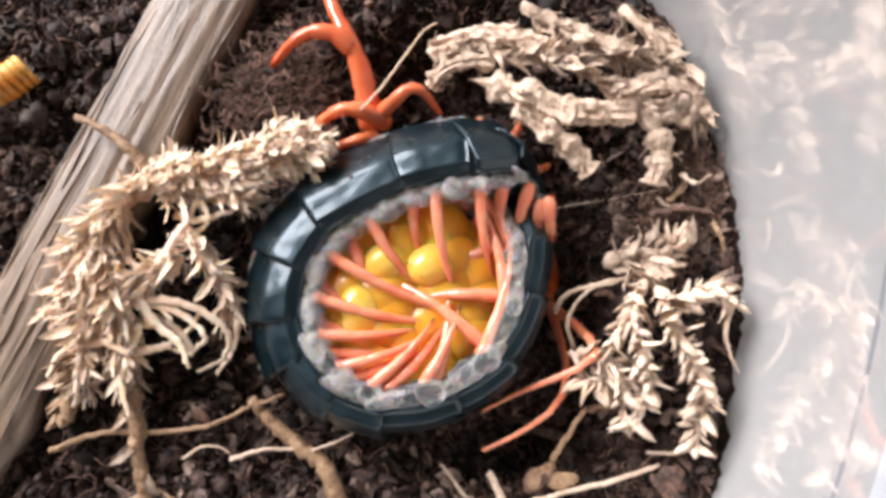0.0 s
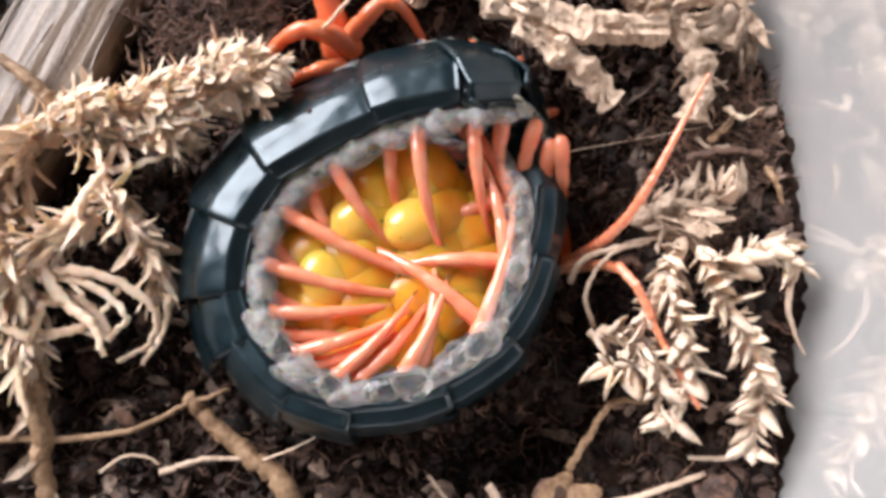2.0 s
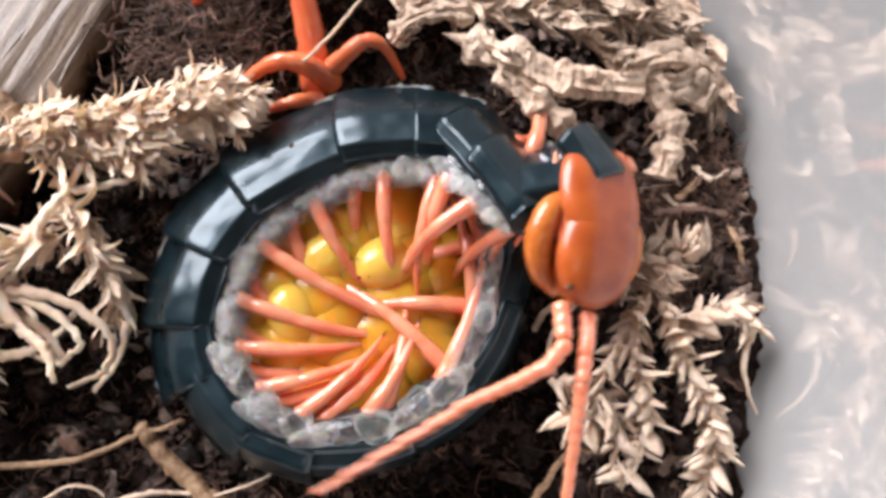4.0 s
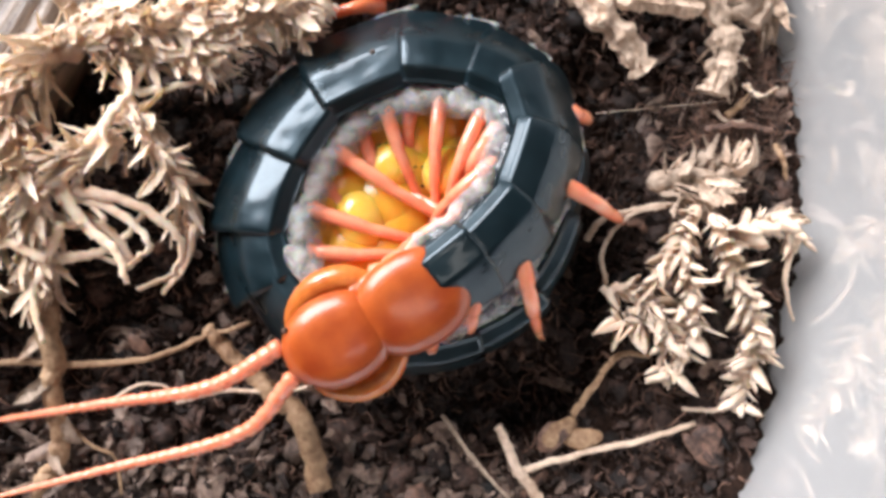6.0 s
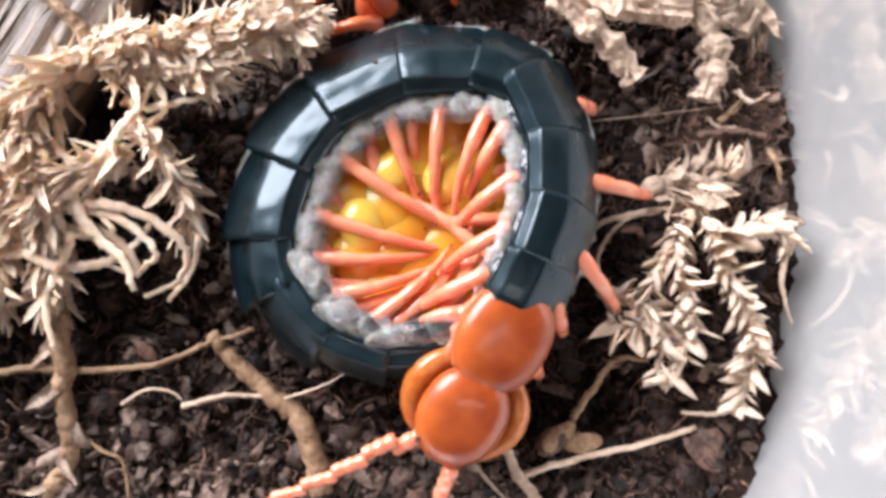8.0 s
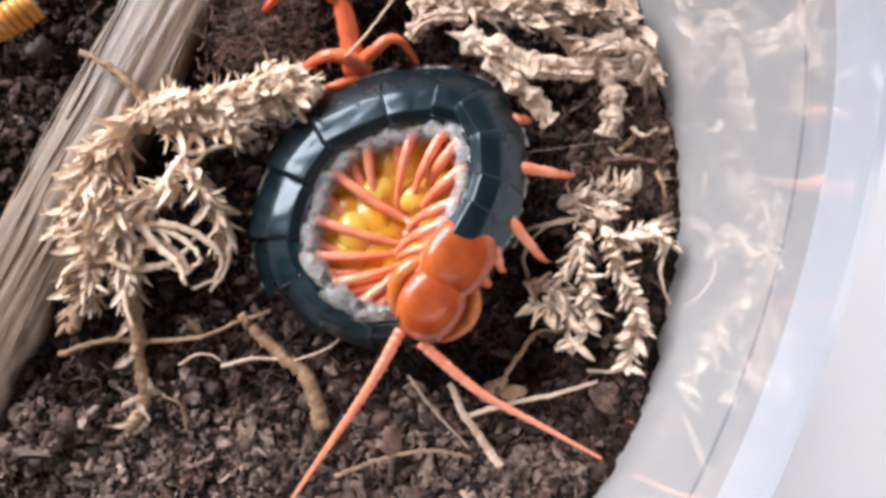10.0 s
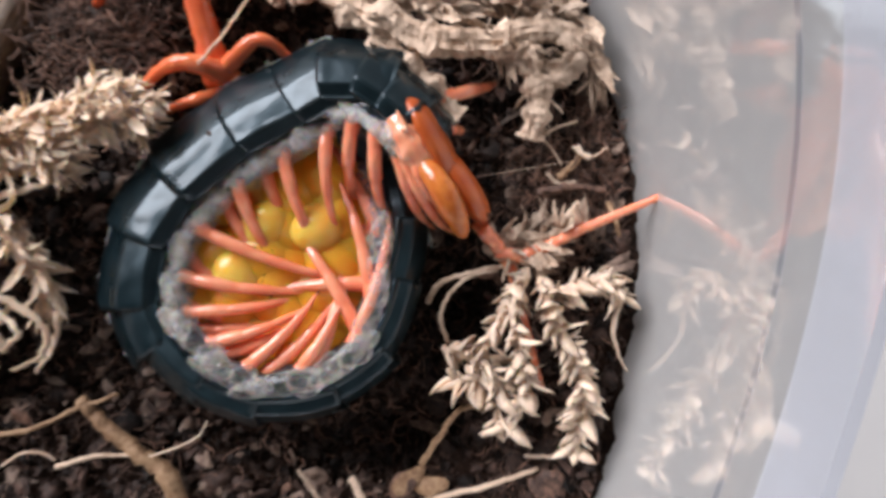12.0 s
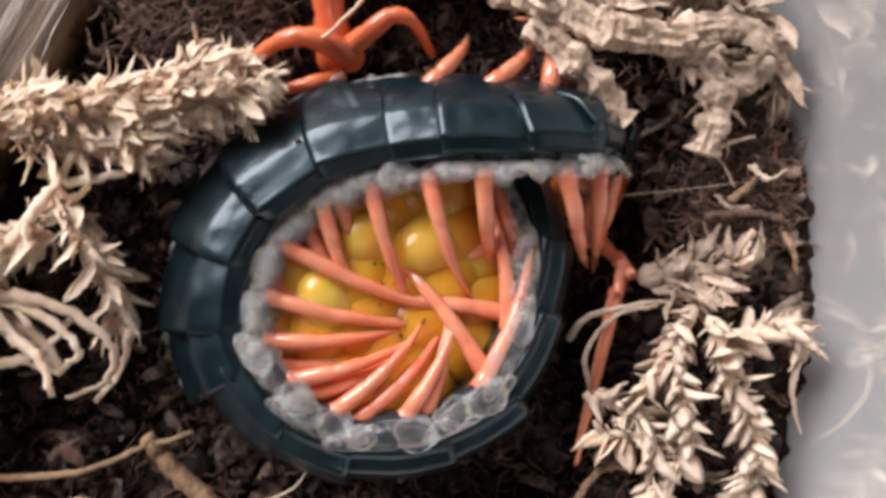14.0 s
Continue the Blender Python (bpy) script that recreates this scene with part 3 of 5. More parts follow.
strands = [[(-4.02, 0.55, 0.40), (-3.52, 0.44, 0.45), (-3.11, 0.10, 0.40), (-3.33, -0.16, 0.30)], [(-3.88, 0.58, 0.45), (-3.34, 0.50, 0.50), (-2.81, 0.17, 0.45), (-2.85, -0.18, 0.35), (-3.25, -0.37, 0.25)], [(-3.39, 1.55, 0.40), (-3.00, 1.01, 0.40), (-2.71, 0.42, 0.35), (-2.75, -0.05, 0.30), (-3.02, -0.42, 0.20)], [(-3.56, 1.49, 0.40), (-3.17, 1.18, 0.45), (-2.89, 0.77, 0.40), (-2.86, 0.30, 0.30)], [(-4.23, 0.37, 0.40), (-3.70, 0.21, 0.40), (-3.37, -0.07, 0.30), (-3.32, -0.16, 0.25)]]
more_strands = [[(-3.52, 1.70, 0.40), (-3.24, 1.60, 0.50), (-2.83, 1.70, 0.50), (-2.43, 1.84, 0.50)], [(-2.45, 2.18, 0.50), (-2.02, 2.22, 0.55), (-1.52, 2.26, 0.50)], [(-3.99, 0.42, 0.30), (-3.55, 0.22, 0.35), (-3.28, -0.13, 0.30), (-3.72, -0.02, 0.30)]]
for k, pts in enumerate(strands + more_strands):
    fibre("dry_moss_strand", pts, 0.065, 0.025, M_MOSS, "curled flat tan strand of dry moss", "moss", 20 + k, 0.5, 0.35)
fibre("twig", [(-4.89, 3.07, 0.45), (-4.45, 2.84, 0.5), (-4.17, 2.62, 0.5), (-3.95, 2.41, 0.45), (-3.8, 2.2, 0.4)], 0.05, 0.09, M_TWIG, "orange-brown dry stem lying over the wood", "stem", 30, 0.4)
fibre("twig", [(-2.58, -0.77, 0.05), (-2.30, -1.07, 0.05), (-1.92, -1.39, 0.05), (-1.54, -1.74, 0.05), (-1.34, -2.46, 0.00)], 0.08, 0.13, M_TWIG, "pale brown woody twig on the soil", "twig", 31, 0.3)
fibre("root", [(-5.25, -1.37, 0.05), (-4.54, -1.15, 0.10), (-3.84, -1.16, 0.10), (-3.13, -1.08, 0.10), (-2.55, -0.84, 0.10), (-2.13, -0.70, 0.10)], 0.045, 0.025, M_TWIG, "thin brown root across the soil", "root", 32)
fibre("root", [(-2.83, -1.52, 0.10), (-2.39, -1.41, 0.12), (-1.91, -1.41, 0.12)], 0.035, 0.02, M_BARK, "thin pale root beside the twig", "root", 33)
fibre("root", [(-1.80, -1.44, 0.12), (-1.44, -1.32, 0.20), (-1.14, -1.16, 0.30), (-1.00, -0.97, 0.45)], 0.014, 0.008, M_MOSS_PALE, "hair-thin pale root touching the centipede", "root", 34)
fibre("root", [(-3.47, -1.51, 0.05), (-3.23, -1.36, 0.10), (-2.99, -1.36, 0.10), (-2.84, -1.45, 0.10)], 0.02, 0.012, M_MOSS_PALE, "thin pale curled root on soil", "root", 35)
fibre("straw", [(-1.02, 3.03, 0.6), (-0.71, 3.33, 0.7), (-0.4, 3.7, 0.8), (-0.17, 3.96, 0.9), (0.02, 4.06, 0.95)], 0.02, 0.012, M_MOSS, "yellowish dry straw sticking up", "straw", 36)
fibre("stick", [(0.74, -2.29, 0.00), (1.42, -2.08, 0.03), (2.17, -1.91, 0.05), (2.81, -1.72, 0.05)], 0.04, 0.03, M_BARK, "thin pale stick on the soil", "stick", 37)
for k, (pts, r, n) in enumerate((([(1.70, -0.22, 0.15), (2.03, -0.31, 0.30), (2.30, -0.58, 0.40), (2.29, -1.19, 0.25)], 0.05, 20), ([(2.65, 0.67, 0.35), (2.49, 0.27, 0.45), (2.56, -0.27, 0.45), (2.61, -0.69, 0.40), (2.38, -1.25, 0.25)], 0.06, 44), ([(2.83, 0.59, 0.45), (2.93, 0.16, 0.55), (3.13, -0.26, 0.50), (3.28, -0.61, 0.45), (3.27, -0.98, 0.40), (3.22, -1.51, 0.20)], 0.065, 56), ([(2.54, 0.35, 0.30), (2.26, -0.03, 0.35), (2.15, -0.40, 0.30), (2.06, -0.65, 0.20)], 0.045, 14), ([(2.34, -0.46, 0.30), (2.03, -0.59, 0.30), (1.80, -0.56, 0.25)], 0.035, 9))):
    sprig("pale_moss_shoot", pts, r, M_MOSS_PALE, PALE, "moss", int(n * 2.6), 0.21, 0.058, 0.46, 50 + k, 0.4, 0.1)
sprig("pale_moss_shoot", [(2.98, 0.35, 0.45), (3.31, 0.50, 0.55), (3.53, 0.53, 0.60), (3.74, 0.30, 0.55)], 0.09, M_MOSS_PALE, PALE, "moss", 60, 0.2, 0.06, 0.4, 55)
fibre("moss_thread", [(3.72, 0.33, 0.55), (3.63, -0.00, 0.50), (3.71, -0.30, 0.40), (3.84, -0.55, 0.30)], 0.04, 0.012, M_MOSS_PALE, "fine pale hanging moss thread", "moss", 55)
fibre("moss_thread", [(3.28, -1.45, 0.15), (3.04, -1.56, 0.10), (2.63, -1.55, 0.10)], 0.04, 0.02, M_MOSS_PALE, "fine pale moss thread on soil", "moss", 56)
fibre("moss_thread", [(1.74, -0.18, 0.10), (1.67, 0.20, 0.20), (1.93, 0.57, 0.30), (2.34, 0.68, 0.30)], 0.03, 0.02, M_BARK, "tan curled moss thread standing up", "moss", 57)
fibre("moss_thread", [(1.52, 0.31, 0.10), (1.66, 0.53, 0.20), (2.06, 0.66, 0.25), (2.68, 0.77, 0.30)], 0.04, 0.025, M_BARK, "brown bent moss thread on soil", "moss", 58)
sprig("moss_tuft", [(2.27, 0.93, 0.20), (2.55, 1.05, 0.30), (2.94, 1.03, 0.30), (3.13, 1.20, 0.30)], 0.12, M_BARK, "brownish dry moss tuft on soil", "moss", 40, 0.28, 0.09, 0.5, 58)
sprig("moss_tuft", [(2.44, 1.09, 0.10), (2.70, 0.81, 0.25), (2.93, 0.75, 0.30)], 0.1, M_BARK, "brownish dry moss tuft on soil", "moss", 26, 0.28, 0.09, 0.5, 59)
fibre("curled_husk", [(3.32, 1.46, 0.32), (3.16, 1.31, 0.34), (3.06, 1.20, 0.32), (3.09, 1.12, 0.32), (3.18, 1.21, 0.36), (3.25, 1.34, 0.34)], 0.045, 0.03, M_MOSS_PALE, "pale curled seed husk on the soil", "husk", 61, 0.3, 0.4)
fibre("curled_husk", [(3.29, 2.13, 0.30), (3.35, 2.03, 0.32), (3.47, 2.00, 0.32), (3.66, 2.10, 0.30)], 0.06, 0.025, M_MOSS_PALE, "pale crescent of dry husk on the soil", "husk", 62, 0.3, 0.4)
fibre("straw", [(2.82, 2.27, 0.28), (2.98, 2.13, 0.30), (3.12, 1.90, 0.28)], 0.018, 0.012, M_BARK, "thin pale broken straw on the soil", "straw", 63)
fibre("straw", [(2.87, 2.24, 0.28), (3.07, 2.35, 0.32), (3.31, 2.42, 0.30)], 0.022, 0.015, M_MOSS_PALE, "thin pale broken straw on the soil", "straw", 64)
fibre("bark_sliver", [(2.83, 1.59, 0.26), (3.18, 1.65, 0.30), (3.62, 1.60, 0.28)], 0.05, 0.035, M_SHRED, "dull brown bark sliver on the soil", "bark", 65, 0.5, 0.5)
fibre("bark_sliver", [(3.07, 1.76, 0.26), (3.24, 1.90, 0.30), (3.37, 2.02, 0.28)], 0.05, 0.03, M_TWIG, "dull brown bark sliver on the soil", "bark", 66, 0.5, 0.5)
fibre("bark_sliver", [(3.69, 1.46, 0.24), (3.74, 1.25, 0.30), (3.80, 1.05, 0.25)], 0.045, 0.025, M_TWIG, "dull brown bark sliver by the tub wall", "bark", 67, 0.5, 0.5)
fibre("bark_sliver", [(2.96, 1.82, 0.24), (3.07, 1.70, 0.26), (3.31, 1.71, 0.25)], 0.04, 0.025, M_BARK, "greyish bark sliver on the soil", "bark", 68, 0.5, 0.5)
fibre("silk_thread", [(1.55, 1.71, 0.25), (2.39, 1.82, 0.30), (3.20, 1.95, 0.30)], 0.0045, 0.0035, M_MOSS_PALE, "hair-thin pale thread over the hollow", "thread", 38)
fibre("twig", [(1.40, -1.65, 0.00), (1.63, -1.30, 0.08), (1.91, -0.97, 0.10), (2.28, -0.97, 0.05)], 0.045, 0.03, M_TWIG, "thin bent brown twig on the soil", "twig", 39, 0.3)
fibre("stick", [(0.57, -1.78, 0.00), (0.79, -2.23, 0.05), (1.04, -2.57, 0.05), (1.34, -3.00, 0.00)], 0.05, 0.075, M_BARK, "short pale broken stick on the soil", "stick", 40, 0.3)
fibre("twig", [(-1.14, -3.16, 0.00), (-0.47, -2.90, 0.05), (0.28, -2.76, 0.05), (0.88, -2.87, 0.00)], 0.035, 0.025, M_TWIG, "thin bent brown twig on the soil", "twig", 41, 0.3)
fibre("twig", [(-0.06, -1.65, 0.05), (0.32, -2.14, 0.10), (0.87, -2.73, 0.05)], 0.025, 0.018, M_BARK, "thin grey twig on the soil", "twig", 42, 0.3)
fibre("root", [(-4.21, -1.41, 0.02), (-3.73, -1.93, 0.06), (-3.43, -2.10, 0.06), (-3.35, -2.48, 0.03)], 0.02, 0.015, M_TWIG, "thin brown root across the soil", "root", 43)


def bark_chip(points, size, material, label, seed):
    """A small flat, broken flake."""
    p = Vector(points[0])
    v, f = ball((0, 0, 0), size, size * 0.6, size * 0.22, 8, 14)
    out = []
    for q in v:
        q = Vector(q)
        q = q * (1 + 0.45 * noise.noise(q * 6 / size * 0.3 + Vector((seed, 0, 0))))
        out.append(p + Euler((0.2, 0.15, seed * 1.7)).to_matrix() @ q)
    return tagged(part("bark_chip", (out, f), material), label, "bark chip")


bark_chip([(-0.29, -2.65, 0.02)], 0.26, M_SHRED, "reddish brown bark chip on the soil", 1)
bark_chip([(1.52, -1.90, 0.02)], 0.2, M_TWIG, "dull tan bark chip on the soil", 2)
bark_chip([(2.97, -1.94, 0.02)], 0.3, M_SHRED, "flat brown bark chip on the soil", 3)
bark_chip([(1.26, -1.83, 0.02)], 0.22, M_TWIG, "dull tan bark chip on the soil", 4)
bark_chip([(2.89, -2.00, 0.02)], 0.24, M_SHRED, "flat brown bark chip on the soil", 5)
bark_chip([(1.18, -1.88, 0.00)], 0.22, M_SHRED, "flat brown bark chip on the soil", 6)
bark_chip([(-3.26, -0.97, 0.00)], 0.14, M_SHRED, "small brown bark chip on the soil", 7)
bark_chip([(3.22, 3.16, 0.10)], 0.25, M_TWIG, "tan bark chip near the tub wall", 8)
sprig("moss_shoot", [(-4.63, 0.09, 0.25), (-4.81, -0.20, 0.25), (-4.97, -0.57, 0.20), (-5.06, -0.94, 0.10)], 0.09, M_TWIG, "orange-brown dry moss shoot on the soil", "moss", 40, 0.28, 0.06, 0.3, 95, 0.6, 0.2)


def coir_tuft(points, spread, count, seed):
    """A loose ball of brown fibres."""
    rng = random.Random(seed)
    geos = []
    for _ in range(count):
        c = Vector(rng.choice(points)) + Vector((rng.gauss(0, spread), rng.gauss(0, spread), rng.gauss(0, spread * 0.4)))
        w = Vector((rng.gauss(0, 1), rng.gauss(0, 1), rng.gauss(0, 0.5))).normalized()
        path = [c]
        for _ in range(3):
            path.append(path[-1] + w * rng.uniform(0.05, 0.13))
            w = (w + Vector((rng.gauss(0, 0.4), rng.gauss(0, 0.4), rng.gauss(0, 0.3)))).normalized()
        r = rng.uniform(0.004, 0.012)
        geos.append(tube(path, [r, r * 1.1, r, r * 0.3], 4, 0.6, 0.4, rng))
    return tagged(part("coir_tuft", join(*geos), M_SHRED), "loose tuft of reddish brown coir fibres", "fibre", "", "stuff")


coir_tuft([(-2.67, 3.69, 0.10), (-2.18, 3.83, 0.15), (-1.87, 3.42, 0.10), (-2.42, 3.27, 0.10), (-2.03, 4.10, 0.10), (-2.84, 3.30, 0.05)], 0.22, 900, 5)
coir_tuft([(2.84, 1.81, 0.00), (3.18, 1.94, 0.05), (3.43, 1.66, 0.05), (2.97, 1.52, 0.00), (3.66, 2.15, 0.05)], 0.2, 420, 6)
coir_tuft([(3.24, 1.41, 0.05), (3.53, 1.74, 0.10), (3.07, 1.00, 0.05)], 0.2, 320, 7)
coir_tuft([(2.57, 3.89, 0.10), (3.01, 3.99, 0.10), (3.53, 2.58, 0.10), (3.65, 2.07, 0.00)], 0.2, 340, 8)
rng = random.Random(91)
HUB = Vector((-4.3, 0.9, 0.45))
for k in range(16):
    a, d = rng.uniform(0, 6.3), rng.uniform(0.2, 0.9)
    p = HUB + Vector((math.cos(a) * d * 0.7, math.sin(a) * d * 1.3, rng.uniform(-0.1, 0.12)))
    w = rng.uniform(0, 6.3)
    pts = [p]
    for _ in range(3):
        pts.append(pts[-1] + Vector((math.cos(w), math.sin(w), rng.uniform(-0.15, 0.1))) * rng.uniform(0.3, 0.5))
        w += rng.gauss(0.25, 0.4)
    thick = rng.uniform(0.045, 0.08)
    if min((Vector((q.x, q.y, 0)) - GAP).length for q in spline(pts, 9)) > 0.5 and min(q.x for q in pts) > -5.3:
        fibre("dry_moss_strand", pts, thick, 0.03, M_MOSS, "curled flat tan strand of dry moss", "moss", 120 + k, 0.4, 0.4)
GREY = "greyish tan crumpled shred of dry bark and moss"
fibre("curled_bark", [(2.60, 3.2, 0.5), (2.80, 3.36, 0.58), (3.08, 3.34, 0.6), (3.28, 3.1, 0.58), (3.10, 2.84, 0.55), (2.80, 2.86, 0.55), (2.64, 3.0, 0.52)], 0.11, 0.08, M_BARK, "curled ring of greyish dry bark", "bark", 69, 0.5, 0.6)
SHREDS = [shred_of_bark("bark_shred", pts, r, M_BARK, GREY, "bark", 70 + k) for k, (pts, r) in enumerate((
    ([(-0.10, 3.38, 0.40), (0.08, 3.56, 0.55), (0.45, 3.66, 0.65), (0.78, 3.6, 0.65)], 0.13),
    ([(0.70, 3.36, 0.60), (1.19, 3.12, 0.70), (1.85, 2.90, 0.70), (2.62, 2.91, 0.60)], 0.22),
    ([(1.04, 3.03, 0.60), (1.45, 2.69, 0.65), (1.75, 2.41, 0.60), (2.01, 2.12, 0.50)], 0.2),
    ([(2.73, 3.05, 0.50), (2.90, 2.71, 0.50), (2.95, 2.34, 0.45), (2.87, 1.96, 0.35)], 0.19),
    ([(2.56, 3.22, 0.50), (2.97, 3.29, 0.55), (3.41, 3.15, 0.50), (3.27, 2.75, 0.40)], 0.15),
    ([(-0.1, 4.0, 0.20), (0.6, 4.1, 0.40), (1.25, 3.95, 0.5), (1.70, 3.75, 0.55)], 0.2)))]
for k, (pts, r, n) in enumerate((([(0.20, 4.03, 0.30), (0.96, 3.81, 0.45), (1.62, 3.67, 0.60), (2.20, 3.43, 0.60)], 0.08, 80), ([(1.23, 4.58, 0.30), (2.05, 3.98, 0.50), (2.56, 3.73, 0.50), (3.07, 3.48, 0.50)], 0.08, 80), ([(2.61, 4.52, 0.30), (3.10, 3.87, 0.40), (3.44, 3.27, 0.40), (3.56, 2.70, 0.30)], 0.075, 55), ([(2.22, 3.30, 0.50), (2.56, 3.13, 0.50), (3.07, 2.97, 0.50)], 0.06, 40))):
    sprig("bark_tuft", pts, r, M_BARK, "greyish tan dry moss tuft by the tub wall", "moss", int(n * 1.3), 0.3, 0.09, 0.3, 80 + k, 0.9, 0.25)


# ---- the wooden strip ----
def wood_strip():
    """The strip in its own space: x along the grain."""
    n, m, v, f = 120, 30, [], []
    for layer in (0, 1):
        for i in range(n + 1):
            for k in range(m + 1):
                x, y = 11.0 * (i / n - 0.5), 1.32 * (k / m - 0.5)
                y += 0.06 * noise.noise(Vector((i * 0.15, 2.0 * (k > m / 2), 1))) * (k in (0, m))
                z = 0.03 * noise.noise(Vector((k * 0.35, i * 0.03, 7))) + 0.012 * noise.noise(Vector((k * 1.7, i * 0.1, 3)))
                v.append((x, y, (z + 0.12 - 1.2 * abs(k / m - 0.5) ** 3) if layer else -0.4))
    s = (n + 1) * (m + 1)
    for i in range(n):
        for k in range(m):
            q = i * (m + 1) + k
            f += [(s + q, s + q + 1, s + q + m + 2, s + q + m + 1), (q, q + m + 1, q + m + 2, q + 1)]
        for k in (0, m):
            q = i * (m + 1) + k
            f.append((q, q + m + 1, s + q + m + 1, s + q))
    for k in range(m):
        for i in (0, n):
            q = i * (m + 1) + k
            f.append((q, q + 1, s + q + 1, s + q))
    return v, f


wood = thing("wood_strip", "weathered grey-brown strip of wood with shiny grain", "wood")
part("board", wood_strip(), M_WOOD, wood)
rng = random.Random(44)
for k in range(9):
    y, x = 1.2 * (k / 8 - 0.5), rng.uniform(-2.5, 1.5)
    long = rng.uniform(2.5, 5.0)
    path = [Vector((x + long * (u / 10 - 0.5), y + 0.04 * math.sin(u * 0.7 + k), 0.12 - 0.9 * abs(y / 1.32) ** 3 + rng.gauss(0, 0.012))) for u in range(11)]
    part("splinter", tube(path, [0.008] + [rng.uniform(0.012, 0.03) for _ in range(9)] + [0.008], 6, 0.6, 0.3, rng), M_WOOD, wood)
wood_a, wood_b = Vector((-3.42, 4.85, 0.12)), Vector((-6.55, -1.6, 0.1))
wood_way = (wood_b - wood_a).normalized()
wood.matrix_world = pose(*((wood_a + wood_b) / 2 * CM), 0, 0, math.degrees(math.atan2(wood_way.y, wood_way.x)))


# ---- the eggs ----
egg_mesh = mesh_of("egg", *ball((0, 0, 0), 0.37, 0.3, 0.26, 14, 20), M_EGG)
amber_mesh = mesh_of("egg", *ball((0, 0, 0), 0.52, 0.42, 0.33, 16, 24), M_EGG_AMBER_GLOW)
rng = random.Random(8)
upper_eggs = [(-0.12, 0.98, 0.50), (-0.79, 0.98, 0.46), (-1.07, 0.40, 0.48), (-0.05, 1.42, 0.36), (-0.61, 0.22, 0.36), (-0.60, 1.15, 0.28)]
heap = [(-0.65, 0.28, 0.30), (0.15, 0.73, 0.25), (-0.92, -0.29, 0.30), (-1.51, -0.01, 0.25), (0.25, 0.06, 0.25), (-0.28, -0.43, 0.25), (0.47, 0.46, 0.20), (-0.65, 0.83, 0.15), (-1.17, 1.24, 0.25), (-0.03, 1.53, 0.30), (-0.53, -0.17, 0.25), (-1.06, -0.60, 0.20), (-0.56, 1.28, 0.30), (-0.86, 0.10, 0.20), (-0.01, -0.06, 0.20), (-0.36, 1.93, 0.15), (-1.72, 0.40, 0.15), (0.56, 1.00, 0.15), (0.17, 1.29, 0.10), (-0.55, -0.68, 0.15), (-0.80, 0.66, 0.00), (-0.41, 0.17, 0.00), (-0.00, 0.36, 0.00), (-1.22, -0.07, 0.00), (-0.26, 0.91, 0.00)]
deep_heap = [(-0.93, 1.42, 0.00), (-1.48, 0.47, 0.00), (0.28, 0.56, -0.05), (-0.56, -0.43, 0.00), (-0.09, -0.31, 0.00), (-0.50, 1.01, 0.30), (-0.90, 0.68, 0.32), (0.09, 0.99, 0.30), (-0.13, 0.20, 0.30), (-1.10, 0.10, 0.32), (-0.59, -0.04, 0.28), (-0.36, 1.41, 0.28), (-0.83, 1.43, 0.25), (-1.30, 0.63, 0.30), (0.26, 0.33, 0.22), (0.01, 0.66, 0.30), (-1.45, 0.25, 0.20), (-0.87, -0.48, 0.22), (-0.27, -0.18, 0.28), (-0.76, 1.79, 0.20), (-0.22, 1.69, 0.22), (-1.05, 0.84, 0.20), (0.41, 0.79, 0.20), (-0.58, 0.54, 0.30), (-1.32, -0.27, 0.20)]
EGGS = []
for n, p in enumerate(upper_eggs + heap + deep_heap):
    egg = new("egg", egg_mesh if n < 6 else amber_mesh)
    egg.matrix_world = pose(p[0] * CM, p[1] * CM, (p[2] - 0.31) * CM, rng.uniform(-20, 20), rng.uniform(-25, 25), rng.uniform(0, 180))
    tagged(egg, "glossy translucent yellow egg held in the coil" if n < 6 else "translucent egg deep in the coil, tinted for amber glow", "egg", "clutch of eggs")
    EGGS.append(egg)


rng = random.Random(19)
specks = []
for p in [(-0.25, 0.49, 0.62), (-0.21, 0.44, 0.62), (-0.24, 0.31, 0.55), (-0.15, 0.34, 0.55), (-0.09, 0.37, 0.55), (0.02, 0.76, 0.50), (0.07, 0.49, 0.55), (-0.44, 0.93, 0.70), (-0.23, 0.87, 0.72), (-0.76, 1.22, 0.60), (-1.14, -0.28, 0.50), (-0.08, -0.35, 0.50), (-0.57, 0.20, 0.50), (-0.36, 0.69, 0.62)]:
    for _ in range(2):
        c = Vector(p) + Vector((rng.gauss(0, 0.05), rng.gauss(0, 0.05), -0.27))
        specks.append(ball(c, rng.uniform(0.008, 0.022), rng.uniform(0.008, 0.02), 0.01, 4, 6))
tagged(part("soil_specks", join(*specks), M_SOIL), "dark soil specks stuck on the eggs", "soil", "", "stuff")


# ---- the centipede ----
LENGTH = (0.8, 0.52, 0.68, 0.76, 0.78, 0.62, 0.88, 1.22, 0.84, 0.9, 0.72, 0.86, 0.82, 1.05, 0.85, 0.92, 0.78, 0.9, 0.8, 0.75, 0.7)
WIDTH = (0.98, 0.9, 0.9, 0.94, 0.97, 1.0, 1.0, 1.02, 1.02, 1.02, 1.02, 1.0, 1.0, 1.0, 0.98, 0.96, 0.94, 0.9, 0.86, 0.8, 0.72)


LEAN = (0, 10, 10, 15, 15, 15, 15, 15, 15, 20, 30, 45, 60, 69, 71, 68, 62, 53, 43, 30, 20)
BEND = (0.1, 0.1, 0.15, 0.2, 0.25, 0.22, 0.2, 0.2, 0.35, 0.4, 0.4, 0.5, 0.45, 0.5, 0.45, 0.45, 0.4, 0.4, 0.3, 0.3, 0.3)


